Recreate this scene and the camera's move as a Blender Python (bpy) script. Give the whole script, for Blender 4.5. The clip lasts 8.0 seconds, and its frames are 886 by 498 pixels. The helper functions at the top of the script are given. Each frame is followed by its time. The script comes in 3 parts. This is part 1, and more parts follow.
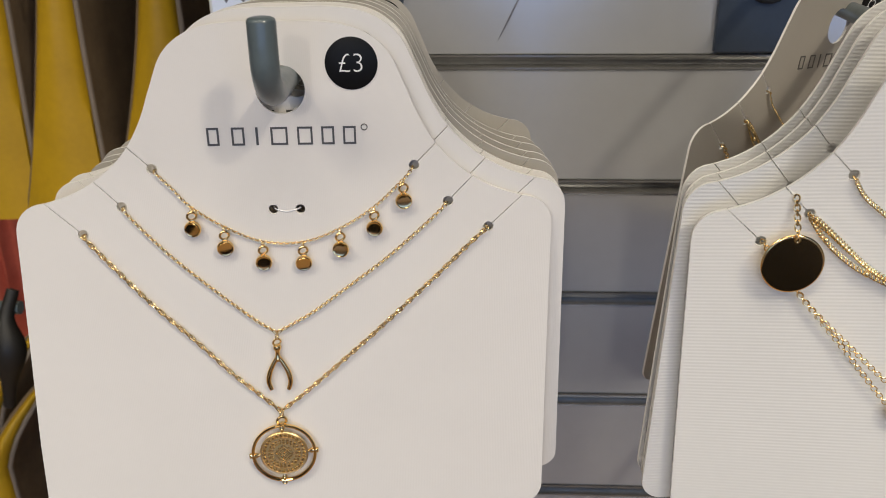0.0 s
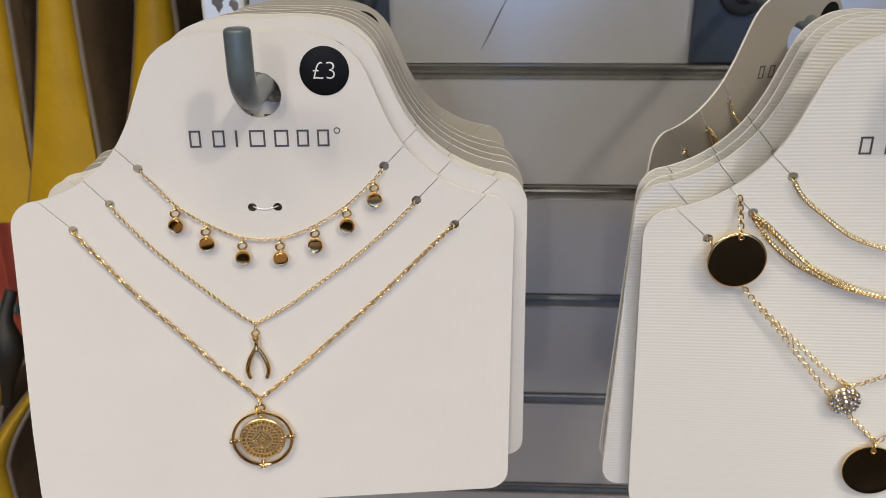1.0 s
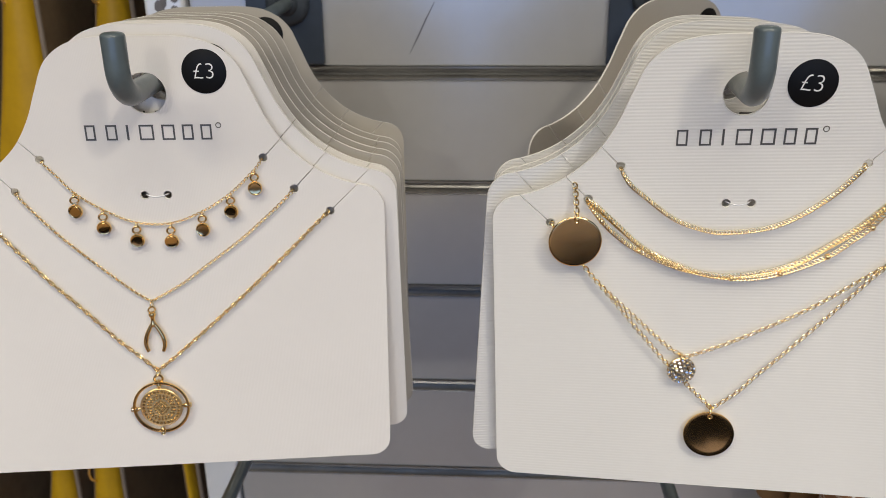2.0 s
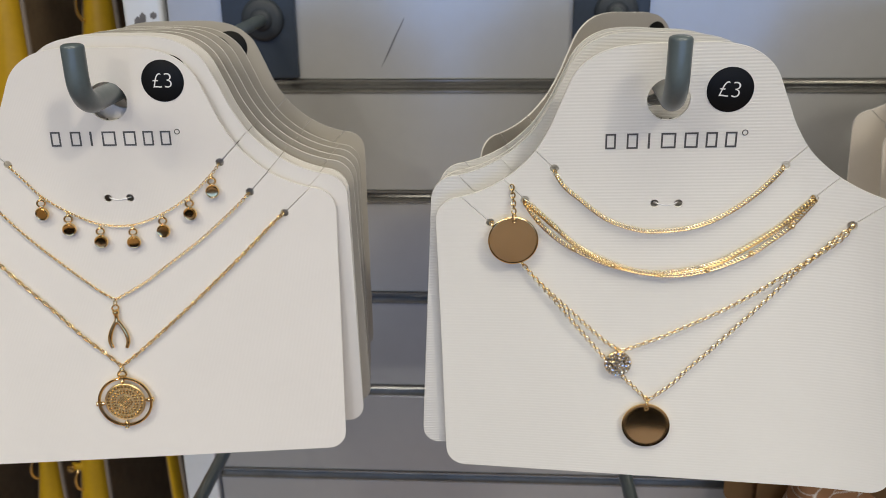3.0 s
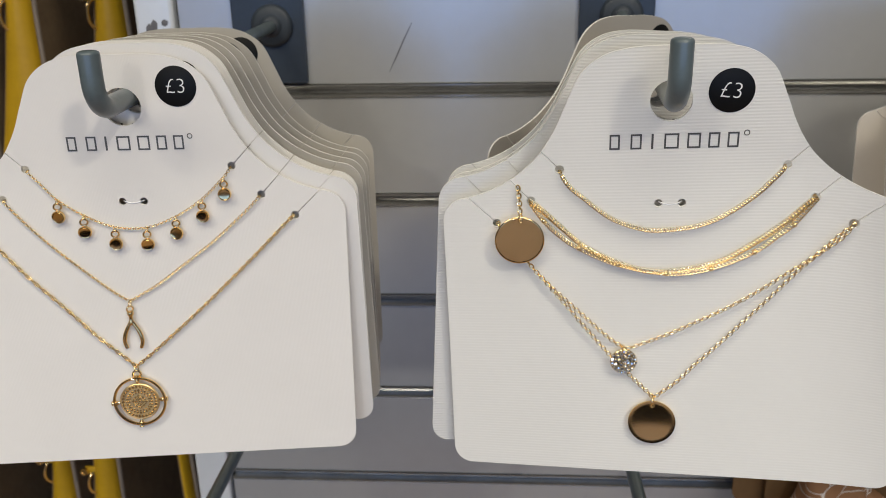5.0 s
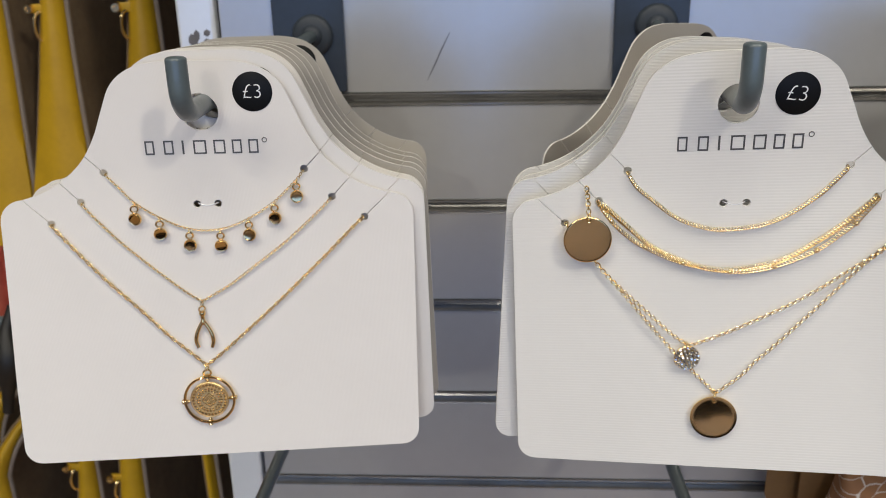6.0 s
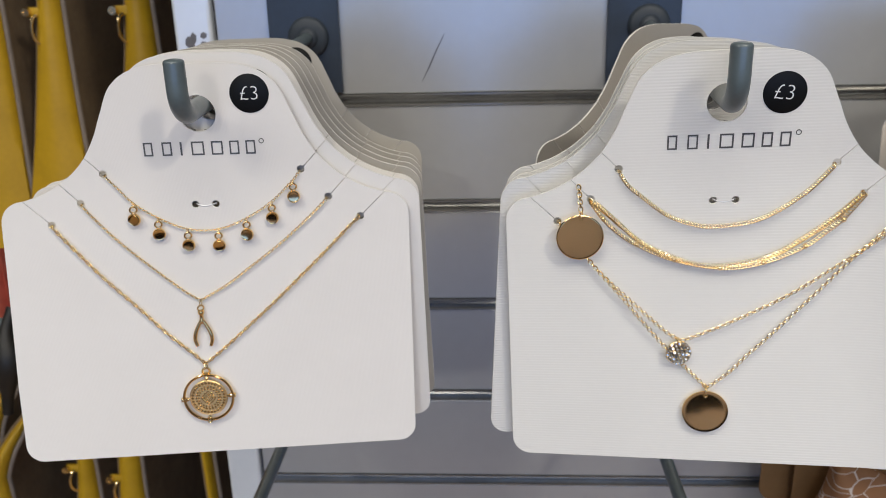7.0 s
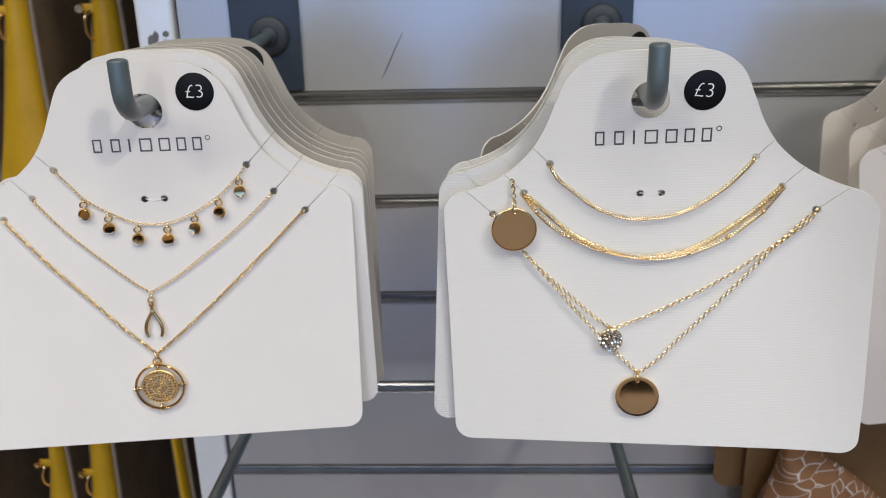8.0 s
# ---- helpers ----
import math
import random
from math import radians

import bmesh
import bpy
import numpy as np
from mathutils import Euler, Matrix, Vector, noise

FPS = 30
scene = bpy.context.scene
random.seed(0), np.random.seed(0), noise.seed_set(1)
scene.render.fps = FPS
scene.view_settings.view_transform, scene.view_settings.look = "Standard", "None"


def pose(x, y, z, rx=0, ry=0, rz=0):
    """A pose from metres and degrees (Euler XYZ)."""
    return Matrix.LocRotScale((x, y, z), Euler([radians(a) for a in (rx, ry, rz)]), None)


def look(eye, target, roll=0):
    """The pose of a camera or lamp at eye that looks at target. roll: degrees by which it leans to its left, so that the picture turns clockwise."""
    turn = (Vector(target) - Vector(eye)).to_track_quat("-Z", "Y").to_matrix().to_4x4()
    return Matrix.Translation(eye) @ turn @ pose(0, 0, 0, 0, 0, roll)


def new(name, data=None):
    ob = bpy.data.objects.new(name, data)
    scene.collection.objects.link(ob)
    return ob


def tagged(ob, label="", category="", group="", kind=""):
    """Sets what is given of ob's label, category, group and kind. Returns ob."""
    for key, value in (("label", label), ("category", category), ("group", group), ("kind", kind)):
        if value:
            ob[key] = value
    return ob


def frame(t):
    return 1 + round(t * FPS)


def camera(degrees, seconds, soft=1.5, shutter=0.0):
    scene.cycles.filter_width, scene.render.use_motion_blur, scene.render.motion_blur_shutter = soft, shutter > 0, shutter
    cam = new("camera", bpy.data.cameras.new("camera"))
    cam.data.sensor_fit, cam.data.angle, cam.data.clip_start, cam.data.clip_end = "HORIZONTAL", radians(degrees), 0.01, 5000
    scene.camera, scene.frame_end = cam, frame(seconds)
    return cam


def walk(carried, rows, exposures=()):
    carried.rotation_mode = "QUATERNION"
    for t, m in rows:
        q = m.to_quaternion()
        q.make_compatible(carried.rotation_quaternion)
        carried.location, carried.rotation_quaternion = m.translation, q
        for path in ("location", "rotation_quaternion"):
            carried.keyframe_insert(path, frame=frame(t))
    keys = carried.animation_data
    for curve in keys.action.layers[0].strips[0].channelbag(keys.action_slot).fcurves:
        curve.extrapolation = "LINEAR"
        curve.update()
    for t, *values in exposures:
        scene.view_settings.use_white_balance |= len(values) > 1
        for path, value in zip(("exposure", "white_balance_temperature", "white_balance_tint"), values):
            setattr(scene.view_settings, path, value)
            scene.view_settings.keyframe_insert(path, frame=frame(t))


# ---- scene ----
cam = camera(55.58, 8.0, soft=0.6)
cam.data.dof.use_dof = True
cam.data.dof.focus_distance = 0.238
cam.data.dof.aperture_fstop = 30
PATH = [
    (0, (0.01126, -0.01593, 1.40681), (-0.08222, 1.83665, 0.659), -0.57),
    (0.5, (0.01375, -0.01907, 1.40677), (-0.08394, 1.83557, 0.66462), -0.52),
    (1, (0.02122, -0.0294, 1.40875), (-0.0776, 1.83064, 0.6804), -0.37),
    (1.5, (0.04427, -0.04001, 1.40934), (-0.05969, 1.82631, 0.69798), -0.29),
    (1.7, (0.05171, -0.04551, 1.41096), (-0.04833, 1.8173, 0.68991), -0.34),
    (2.8, (0.07717, -0.06266, 1.41206), (-0.04471, 1.80868, 0.71691), -0.72),
    (3, (0.07888, -0.06552, 1.41107), (-0.02799, 1.81155, 0.72904), -0.57),
    (3.5, (0.08603, -0.0683, 1.41147), (-0.01887, 1.81139, 0.73638), -0.66),
    (4, (0.08753, -0.06837, 1.41101), (-0.01654, 1.81333, 0.74139), -0.66),
    (4.5, (0.08148, -0.07058, 1.41102), (-0.01939, 1.81207, 0.74362), -0.67),
    (4.7, (0.08099, -0.06965, 1.41166), (-0.04041, 1.80903, 0.73653), -0.92),
    (5.8, (0.06296, -0.07787, 1.40961), (-0.06986, 1.81016, 0.76331), -1.21),
    (6, (0.05704, -0.08008, 1.4105), (-0.06575, 1.80943, 0.76655), -1.23),
    (6.5, (0.05444, -0.08086, 1.41121), (-0.07031, 1.8081, 0.76602), -1.41),
    (7, (0.05813, -0.08439, 1.41114), (-0.05843, 1.80596, 0.7685), -1.51),
    (7.5, (0.06941, -0.09173, 1.41183), (-0.02664, 1.80025, 0.77057), -1.46),
    (8, (0.07427, -0.09434, 1.4129), (-0.00865, 1.79477, 0.76146), -1.42),
]
walk(cam, [(t, look(eye, target, roll)) for t, eye, target, roll in PATH],
     [(0, -0.73, 6810, 6), (1.5, -0.70, 6700, 6), (4.0, -0.70, 6640, 3), (6.5, -0.65, 6400, 6), (8, -0.61, 6190, 6)])

# ---- world, lights ----
world = bpy.data.worlds.new("world")
scene.world = world
world.use_nodes = True
wn = world.node_tree.nodes
sky = wn.new("ShaderNodeTexSky")
sky.sky_type = "NISHITA"
sky.sun_disc = False
sky.sun_elevation = radians(28)
sky.sun_rotation = radians(20)
wn["Background"].inputs["Strength"].default_value = 0.15
world.node_tree.links.new(sky.outputs["Color"], wn["Background"].inputs["Color"])


def spot(name, eye, target, watts, colour, radius, cone=70):
    data = bpy.data.lights.new(name, "SPOT")
    data.energy, data.color, data.shadow_soft_size = watts, colour, radius
    data.spot_size, data.spot_blend = radians(cone), 0.6
    ob = new(name, data)
    ob.matrix_world = look(eye, target)
    return ob


spot("unseen_spot", (1.02, -1.02, 2.62), (0.05, 0.2, 1.3), 64, (1.0, 0.89, 0.75), 0.07)
spot("unseen_spot", (-0.75, -1.05, 2.72), (0.05, 0.2, 1.3), 31, (1.0, 0.89, 0.75), 0.08)
# two unseen spots added only to brighten the bags
spot("unseen_spot", (-1.5, -1.6, 2.9), (-0.25, 0.5, 1.2), 18, (1.0, 0.92, 0.80), 0.06, 50)
spot("unseen_spot", (-1.1, -1.9, 2.95), (-0.34, 0.5, 0.93), 46, (1.0, 0.90, 0.77), 0.06, 18)


# low-angled unseen spots, added to brighten the slats below the cards
spot("unseen_spot", (-0.5, -4.3, 2.95), (-0.02, 0.42, 0.96), 150, (1.0, 0.92, 0.82), 0.06, 10)
spot("unseen_spot", (1.3, -4.3, 2.95), (0.22, 0.42, 0.95), 85, (1.0, 0.92, 0.82), 0.06, 10)


def area(name, eye, target, wide, high, watts, colour):
    data = bpy.data.lights.new(name, "AREA")
    data.shape, data.size, data.size_y, data.energy, data.color = "RECTANGLE", wide, high, watts, colour
    ob = new(name, data)
    ob.matrix_world = look(eye, target)
    return ob


# daylight in the unseen shop window's opening; unseen overhead panels added as soft fill
area("window_daylight", (0.85, -4.97, 1.28), (0.85, 0.0, 1.28), 6.1, 1.56, 86, (0.22, 0.42, 1.0))
for px, py in ((-1.6, -1.4), (1.4, -1.9), (-0.2, -3.0), (0.2, -0.75)):
    area("fill_panel", (px, py, 3.07), (px, py, 0), 1.2, 0.6, 23, (1.0, 0.91, 0.79))


# ---- materials ----
def mat(name, colour, rough=0.5, metal=0.0, coat=0.0, spread=0.08, scale=60.0, bump=0.0, bump_scale=300.0, second=None, coord="Object"):
    """A surface with colour variation at two scales and a fine relief."""
    m = bpy.data.materials.new(name)
    m.use_nodes = True
    nt = m.node_tree
    n, l = nt.nodes, nt.links
    b = n["Principled BSDF"]
    b.inputs["Metallic"].default_value = metal
    b.inputs["Coat Weight"].default_value = coat
    b.inputs["Coat Roughness"].default_value = 0.12
    tc = n.new("ShaderNodeTexCoord")
    big, fine = n.new("ShaderNodeTexNoise"), n.new("ShaderNodeTexNoise")
    big.inputs["Scale"].default_value, fine.inputs["Scale"].default_value = scale, scale * 9
    big.inputs["Detail"].default_value, fine.inputs["Detail"].default_value = 3, 2
    for k in (big, fine):
        l.new(tc.outputs[coord], k.inputs["Vector"])
    add = n.new("ShaderNodeMath")
    add.operation = "MULTIPLY_ADD"
    add.inputs[1].default_value = 0.35
    l.new(fine.outputs["Fac"], add.inputs[0])
    l.new(big.outputs["Fac"], add.inputs[2])
    ramp = n.new("ShaderNodeMix")
    ramp.data_type = "RGBA"
    c2 = second or [c * (1 - spread) for c in colour]
    c1 = colour if second else [min(1, c * (1 + spread)) for c in colour]
    ramp.inputs["A"].default_value = (*c1, 1)
    ramp.inputs["B"].default_value = (*c2, 1)
    rng = n.new("ShaderNodeMapRange")
    rng.inputs["From Min"].default_value, rng.inputs["From Max"].default_value = 0.4, 0.95
    l.new(add.outputs[0], rng.inputs["Value"])
    l.new(rng.outputs[0], ramp.inputs["Factor"])
    l.new(ramp.outputs["Result"], b.inputs["Base Color"])
    rr = n.new("ShaderNodeMapRange")
    rr.inputs["To Min"].default_value, rr.inputs["To Max"].default_value = rough * 0.85, min(1, rough * 1.2)
    l.new(add.outputs[0], rr.inputs["Value"])
    l.new(rr.outputs[0], b.inputs["Roughness"])
    if bump:
        bn, bt = n.new("ShaderNodeBump"), n.new("ShaderNodeTexNoise")
        bt.inputs["Scale"].default_value, bt.inputs["Detail"].default_value = bump_scale, 4
        l.new(tc.outputs[coord], bt.inputs["Vector"])
        bn.inputs["Strength"].default_value, bn.inputs["Distance"].default_value = 1.0, bump
        l.new(bt.outputs["Fac"], bn.inputs["Height"])
        l.new(bn.outputs["Normal"], b.inputs["Normal"])
    return m


def ribbed(name, colour, axis, pitch, depth, rough=0.55):
    """Card stock with a pressed line texture along one axis of the card."""
    m = mat(name, colour, rough, spread=0.015, scale=40)
    n, l = m.node_tree.nodes, m.node_tree.links
    tc, sep = n.new("ShaderNodeTexCoord"), n.new("ShaderNodeSeparateXYZ")
    l.new(tc.outputs["Object"], sep.inputs[0])
    mul, sn = n.new("ShaderNodeMath"), n.new("ShaderNodeMath")
    mul.operation, sn.operation = "MULTIPLY", "SINE"
    mul.inputs[1].default_value = 2 * math.pi / pitch
    l.new(sep.outputs[axis], mul.inputs[0])
    l.new(mul.outputs[0], sn.inputs[0])
    fibre = n.new("ShaderNodeTexNoise")
    fibre.inputs["Scale"].default_value, fibre.inputs["Detail"].default_value = 900, 3
    l.new(tc.outputs["Object"], fibre.inputs["Vector"])
    mix = n.new("ShaderNodeMath")
    mix.operation = "MULTIPLY_ADD"
    mix.inputs[1].default_value = 0.5
    l.new(fibre.outputs["Fac"], mix.inputs[0])
    l.new(sn.outputs[0], mix.inputs[2])
    bn = n.new("ShaderNodeBump")
    bn.inputs["Strength"].default_value, bn.inputs["Distance"].default_value = 1.0, depth
    l.new(mix.outputs[0], bn.inputs["Height"])
    l.new(bn.outputs["Normal"], n["Principled BSDF"].inputs["Normal"])
    return m


CARD_FINE = ribbed("card_fine", (0.80, 0.775, 0.755), "X", 0.00046, 0.000004)
CARD_RIB = ribbed("card_rib", (0.80, 0.79, 0.765), "Z", 0.00096, 0.000017)
# far cards: off-white darkened to stand in for the shade there
CARD_FAR_SHADE = ribbed("card_far_shade", (0.60, 0.56, 0.52), "X", 0.00046, 0.000004)
# rear cards: the same white stock with shade painted into its colour
CARD_SHADE = ribbed("card_shade", (0.42, 0.395, 0.36), "X", 0.00046, 0.000004)
# shaded copy of the ribbed white, for cards behind the foremost one
CARD_RIB_SHADE = ribbed("card_rib_shade", (0.66, 0.655, 0.655), "Z", 0.00096, 0.000028)
# card edges painted lighter, for light caught along the rims
CARD_EDGE_LIT = mat("card_edge_lit", (0.84, 0.83, 0.81), 0.6, spread=0.03, scale=300)
GOLD = mat("gold", (0.88, 0.69, 0.385), 0.20, 1.0, spread=0.05, scale=200)
GOLD_MIRROR = mat("gold_mirror", (0.90, 0.63, 0.29), 0.10, 1.0, spread=0.04, scale=150, bump=0.00001, bump_scale=90)
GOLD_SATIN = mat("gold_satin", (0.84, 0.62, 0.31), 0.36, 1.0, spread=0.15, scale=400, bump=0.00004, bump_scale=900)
CRYSTAL = mat("crystal", (0.82, 0.82, 0.84), 0.05, 0.9, coat=1.0, spread=0.1, scale=500)
STICKER = mat("sticker", (0.005, 0.005, 0.005), 0.42, spread=0.2, scale=120, bump=0.00004, bump_scale=160)
STICKER.node_tree.nodes["Principled BSDF"].inputs["Specular IOR Level"].default_value = 0.22
PRINT = mat("print_white", (0.82, 0.82, 0.82), 0.5, spread=0.02)
FOIL = mat("foil", (0.13, 0.125, 0.12), 0.38, 0.5, spread=0.15, scale=250)
CLEAR = mat("clear_plastic", (0.78, 0.79, 0.82), 0.12, coat=0.6, spread=0.03)
STEEL = mat("coated_steel", (0.105, 0.135, 0.148), 0.30, coat=0.35, spread=0.12, scale=90, bump=0.00004, bump_scale=500)
PANEL = mat("panel_laminate", (0.49, 0.50, 0.52), 0.28, 0.38, coat=0.6, spread=0.05, scale=14, bump=0.000003, bump_scale=30)
WHITE_METAL = mat("white_metal", (0.80, 0.84, 0.89), 0.22, 0.15, coat=1.0, spread=0.04, scale=20)
ALU = mat("slot_metal", (0.33, 0.325, 0.315), 0.20, 0.6, spread=0.2, scale=35)
POST = mat("post_metal", (0.030, 0.042, 0.066), 0.38, coat=0.1, spread=0.15, scale=30)
FLANGE = mat("flange_metal", (0.03, 0.04, 0.055), 0.5, spread=0.15, scale=30)
DARK = mat("scuff", (0.15, 0.15, 0.17), 0.6, spread=0.2)
YELLOW = mat("yellow_leather", (0.50, 0.30, 0.010), 0.42, spread=0.12, scale=25, bump=0.00012, bump_scale=260)
TAUPE = mat("taupe_suede", (0.18, 0.127, 0.075), 0.85, spread=0.2, scale=30, bump=0.0002, bump_scale=350)
LIP = mat("grey_piping", (0.22, 0.18, 0.145), 0.6, spread=0.1)
RED = mat("coral_fabric", (0.52, 0.105, 0.06), 0.8, spread=0.15, scale=40, bump=0.0002, bump_scale=300)
BLACK = mat("black_plastic", (0.012, 0.011, 0.010), 0.5, spread=0.2)
KRAFT = mat("kraft_card", (0.185, 0.10, 0.038), 0.8, spread=0.1, scale=35, bump=0.00005, bump_scale=500)
FLOOR = mat("floor_tile", (0.56, 0.36, 0.19), 0.4, spread=0.1, scale=2, coord="Generated")
# for the unseen mats that shape what the gold reflects
REFLECT_DARK = mat("reflect_dark", (0.016, 0.013, 0.011), 0.9, spread=0.2, scale=2, coord="Generated")
REFLECT_DARK.node_tree.nodes["Principled BSDF"].inputs["Specular IOR Level"].default_value = 0.05
CEIL = mat("ceiling_paint", (0.10, 0.09, 0.085), 0.8, spread=0.1, scale=4)
WALLP = mat("wall_paint", (0.35, 0.31, 0.27), 0.8, spread=0.06, scale=3)
WALLD = mat("dark_wall", (0.06, 0.045, 0.035), 0.8, spread=0.1, scale=5)
PAVING = mat("paving", (0.22, 0.22, 0.22), 0.9, spread=0.2, scale=40)


def scarf_material():
    """Printed cloth: tan ground, white vein lines, blue and mustard patches."""
    m = mat("scarf_print", (0.40, 0.21, 0.10), 0.75, spread=0.1, scale=60)
    n, l = m.node_tree.nodes, m.node_tree.links
    tc = n.new("ShaderNodeTexCoord")
    mapping = n.new("ShaderNodeMapping")
    mapping.inputs["Scale"].default_value = (0.6, 1.0, 2.1)
    mapping.inputs["Rotation"].default_value = (0, 0.25, 0)
    l.new(tc.outputs["Object"], mapping.inputs["Vector"])
    warp = n.new("ShaderNodeTexNoise")
    warp.inputs["Scale"].default_value = 45
    l.new(tc.outputs["Object"], warp.inputs["Vector"])
    mixv = n.new("ShaderNodeVectorMath")
    mixv.operation = "MULTIPLY_ADD"
    mixv.inputs[1].default_value = (0.012, 0.012, 0.012)
    l.new(warp.outputs["Color"], mixv.inputs[0])
    l.new(mapping.outputs[0], mixv.inputs[2])
    vor = n.new("ShaderNodeTexVoronoi")
    vor.feature = "DISTANCE_TO_EDGE"
    vor.inputs["Scale"].default_value = 60
    l.new(mixv.outputs[0], vor.inputs["Vector"])
    line = n.new("ShaderNodeMapRange")
    line.inputs["From Min"].default_value, line.inputs["From Max"].default_value = 0.010, 0.026
    line.inputs["To Min"].default_value, line.inputs["To Max"].default_value = 1.0, 0.0
    l.new(vor.outputs["Distance"], line.inputs["Value"])
    patch = n.new("ShaderNodeTexNoise")
    patch.inputs["Scale"].default_value = 16
    l.new(tc.outputs["Object"], patch.inputs["Vector"])
    ramp = n.new("ShaderNodeValToRGB")
    ramp.color_ramp.interpolation = "CONSTANT"
    e = ramp.color_ramp.elements
    e[0].position, e[0].color = 0.0, (0.10, 0.14, 0.20, 1)
    e[1].position, e[1].color = 0.36, (0.26, 0.125, 0.055, 1)
    k = e.new(0.60)
    k.color = (0.50, 0.36, 0.04, 1)
    l.new(patch.outputs["Fac"], ramp.inputs["Fac"])
    mix = n.new("ShaderNodeMix")
    mix.data_type = "RGBA"
    l.new(line.outputs[0], mix.inputs["Factor"])
    l.new(ramp.outputs["Color"], mix.inputs["A"])
    mix.inputs["B"].default_value = (0.62, 0.56, 0.50, 1)
    l.new(mix.outputs["Result"], n["Principled BSDF"].inputs["Base Color"])
    return m


SCARF = scarf_material()


# ---- building helpers ----
class Shape:
    """Vertices and faces gathered for one mesh."""

    def __init__(self):
        self.v, self.f = [], []

    def add(self, verts, faces):
        k = len(self.v)
        self.v += [tuple(p) for p in verts]
        self.f += [tuple(i + k for i in q) for q in faces]
        return self

    def box(self, x0, x1, y0, y1, z0, z1, r=0.0):
        """A block; r chamfers its edges."""
        bm = bmesh.new()
        bmesh.ops.create_cube(bm, size=1.0)
        for q in bm.verts:
            q.co = Vector((x0 + (q.co.x + 0.5) * (x1 - x0), y0 + (q.co.y + 0.5) * (y1 - y0), z0 + (q.co.z + 0.5) * (z1 - z0)))
        if r:
            bmesh.ops.bevel(bm, geom=bm.edges[:], offset=r, segments=2, affect="EDGES", profile=0.5)
        return self.take(bm)

    def take(self, bm, m=None):
        bm.verts.index_update()
        self.add([(m @ q.co if m else q.co) for q in bm.verts], [[q.index for q in f.verts] for f in bm.faces])
        bm.free()
        return self

    def tube(self, path, r, n=10, caps=True, closed=False):
        """A round tube along points; r may be one radius or one for each point."""
        pts = [Vector(p) for p in path]
        c = len(pts)
        rad = r if isinstance(r, (list, tuple)) else [r] * c
        up = None
        vs, fs = [], []
        for i, p in enumerate(pts):
            a = pts[(i - 1) % c] if (closed or i) else p
            b = pts[(i + 1) % c] if (closed or i < c - 1) else p
            t = (b - a).normalized()
            if up is None:
                up = t.orthogonal().normalized()
            up = (up - t * up.dot(t)).normalized()
            side = t.cross(up)
            vs += [p + (up * math.cos(2 * math.pi * k / n) + side * math.sin(2 * math.pi * k / n)) * rad[i] for k in range(n)]
        for i in range(c if closed else c - 1):
            j = (i + 1) % c
            fs += [(i * n + k, i * n + (k + 1) % n, j * n + (k + 1) % n, j * n + k) for k in range(n)]
        if caps and not closed:
            fs += [tuple(range(n))[::-1], tuple((c - 1) * n + k for k in range(n))]
        return self.add(vs, fs)

    def lathe(self, profile, m, n=32):
        """Turns (radius, height) points about the local y axis; m places it."""
        vs, fs = [], []
        for r, h in profile:
            vs += [m @ Vector((r * math.cos(2 * math.pi * k / n), h, r * math.sin(2 * math.pi * k / n))) for k in range(n)]
        for i in range(len(profile) - 1):
            fs += [(i * n + k, i * n + (k + 1) % n, (i + 1) * n + (k + 1) % n, (i + 1) * n + k) for k in range(n)]
        fs += [tuple(range(n))[::-1], tuple((len(profile) - 1) * n + k for k in range(n))]
        return self.add(vs, fs)

    def ball(self, p, r, sub=1, m=None):
        bm = bmesh.new()
        bmesh.ops.create_icosphere(bm, subdivisions=sub, radius=r)
        return self.take(bm, Matrix.Translation(p) @ (m or Matrix()))

    def mesh(self, name, sharp=40):
        me = bpy.data.meshes.new(name)
        me.from_pydata(self.v, [], self.f)
        bm = bmesh.new()
        bm.from_mesh(me)
        bmesh.ops.recalc_face_normals(bm, faces=bm.faces[:])
        bm.to_mesh(me)
        bm.free()
        for q in me.polygons:
            q.use_smooth = True
        me.set_sharp_from_angle(angle=radians(sharp))
        return me


def part(name, shape, material, parent=None, label="", sharp=40):
    """Links a shape (or a mesh) as one mesh object, under a thing or a part."""
    me = shape.mesh(name, sharp) if isinstance(shape, Shape) else shape
    if not me.materials:
        me.materials.append(material)
    ob = new(name, me)
    if parent:
        ob.parent = parent
    return tagged(ob, label)


def thing(name, m, label, category, group="", kind=""):
    """An empty at the base of a thing, to which its parts belong."""
    ob = new(name)
    ob.empty_display_size = 0.01
    ob.matrix_basis = m
    return tagged(ob, label, category, group, kind)


def spline(points, per=14):
    """A smooth line through points (Catmull-Rom)."""
    p = [Vector(q) for q in points]
    p = [2 * p[0] - p[1]] + p + [2 * p[-1] - p[-2]]
    out = []
    for i in range(1, len(p) - 2):
        for k in range(per):
            t = k / per
            out.append(0.5 * (2 * p[i] + (p[i + 1] - p[i - 1]) * t + (2 * p[i - 1] - 5 * p[i] + 4 * p[i + 1] - p[i + 2]) * t * t + (3 * p[i] - p[i - 1] - 3 * p[i + 1] + p[i + 2]) * t ** 3))
    return out + [p[-2]]


def along(path, step):
    """Evenly spaced places and directions on a line."""
    d = [0.0]
    for a, b in zip(path, path[1:]):
        d.append(d[-1] + (b - a).length)
    count = max(2, round(d[-1] / step))
    out, i = [], 0
    for k in range(count):
        s = (k + 0.5) * d[-1] / count
        while d[i + 1] < s:
            i += 1
        a, b = path[i], path[i + 1]
        out.append((a.lerp(b, (s - d[i]) / max(1e-9, d[i + 1] - d[i])), (b - a).normalized()))
    return out


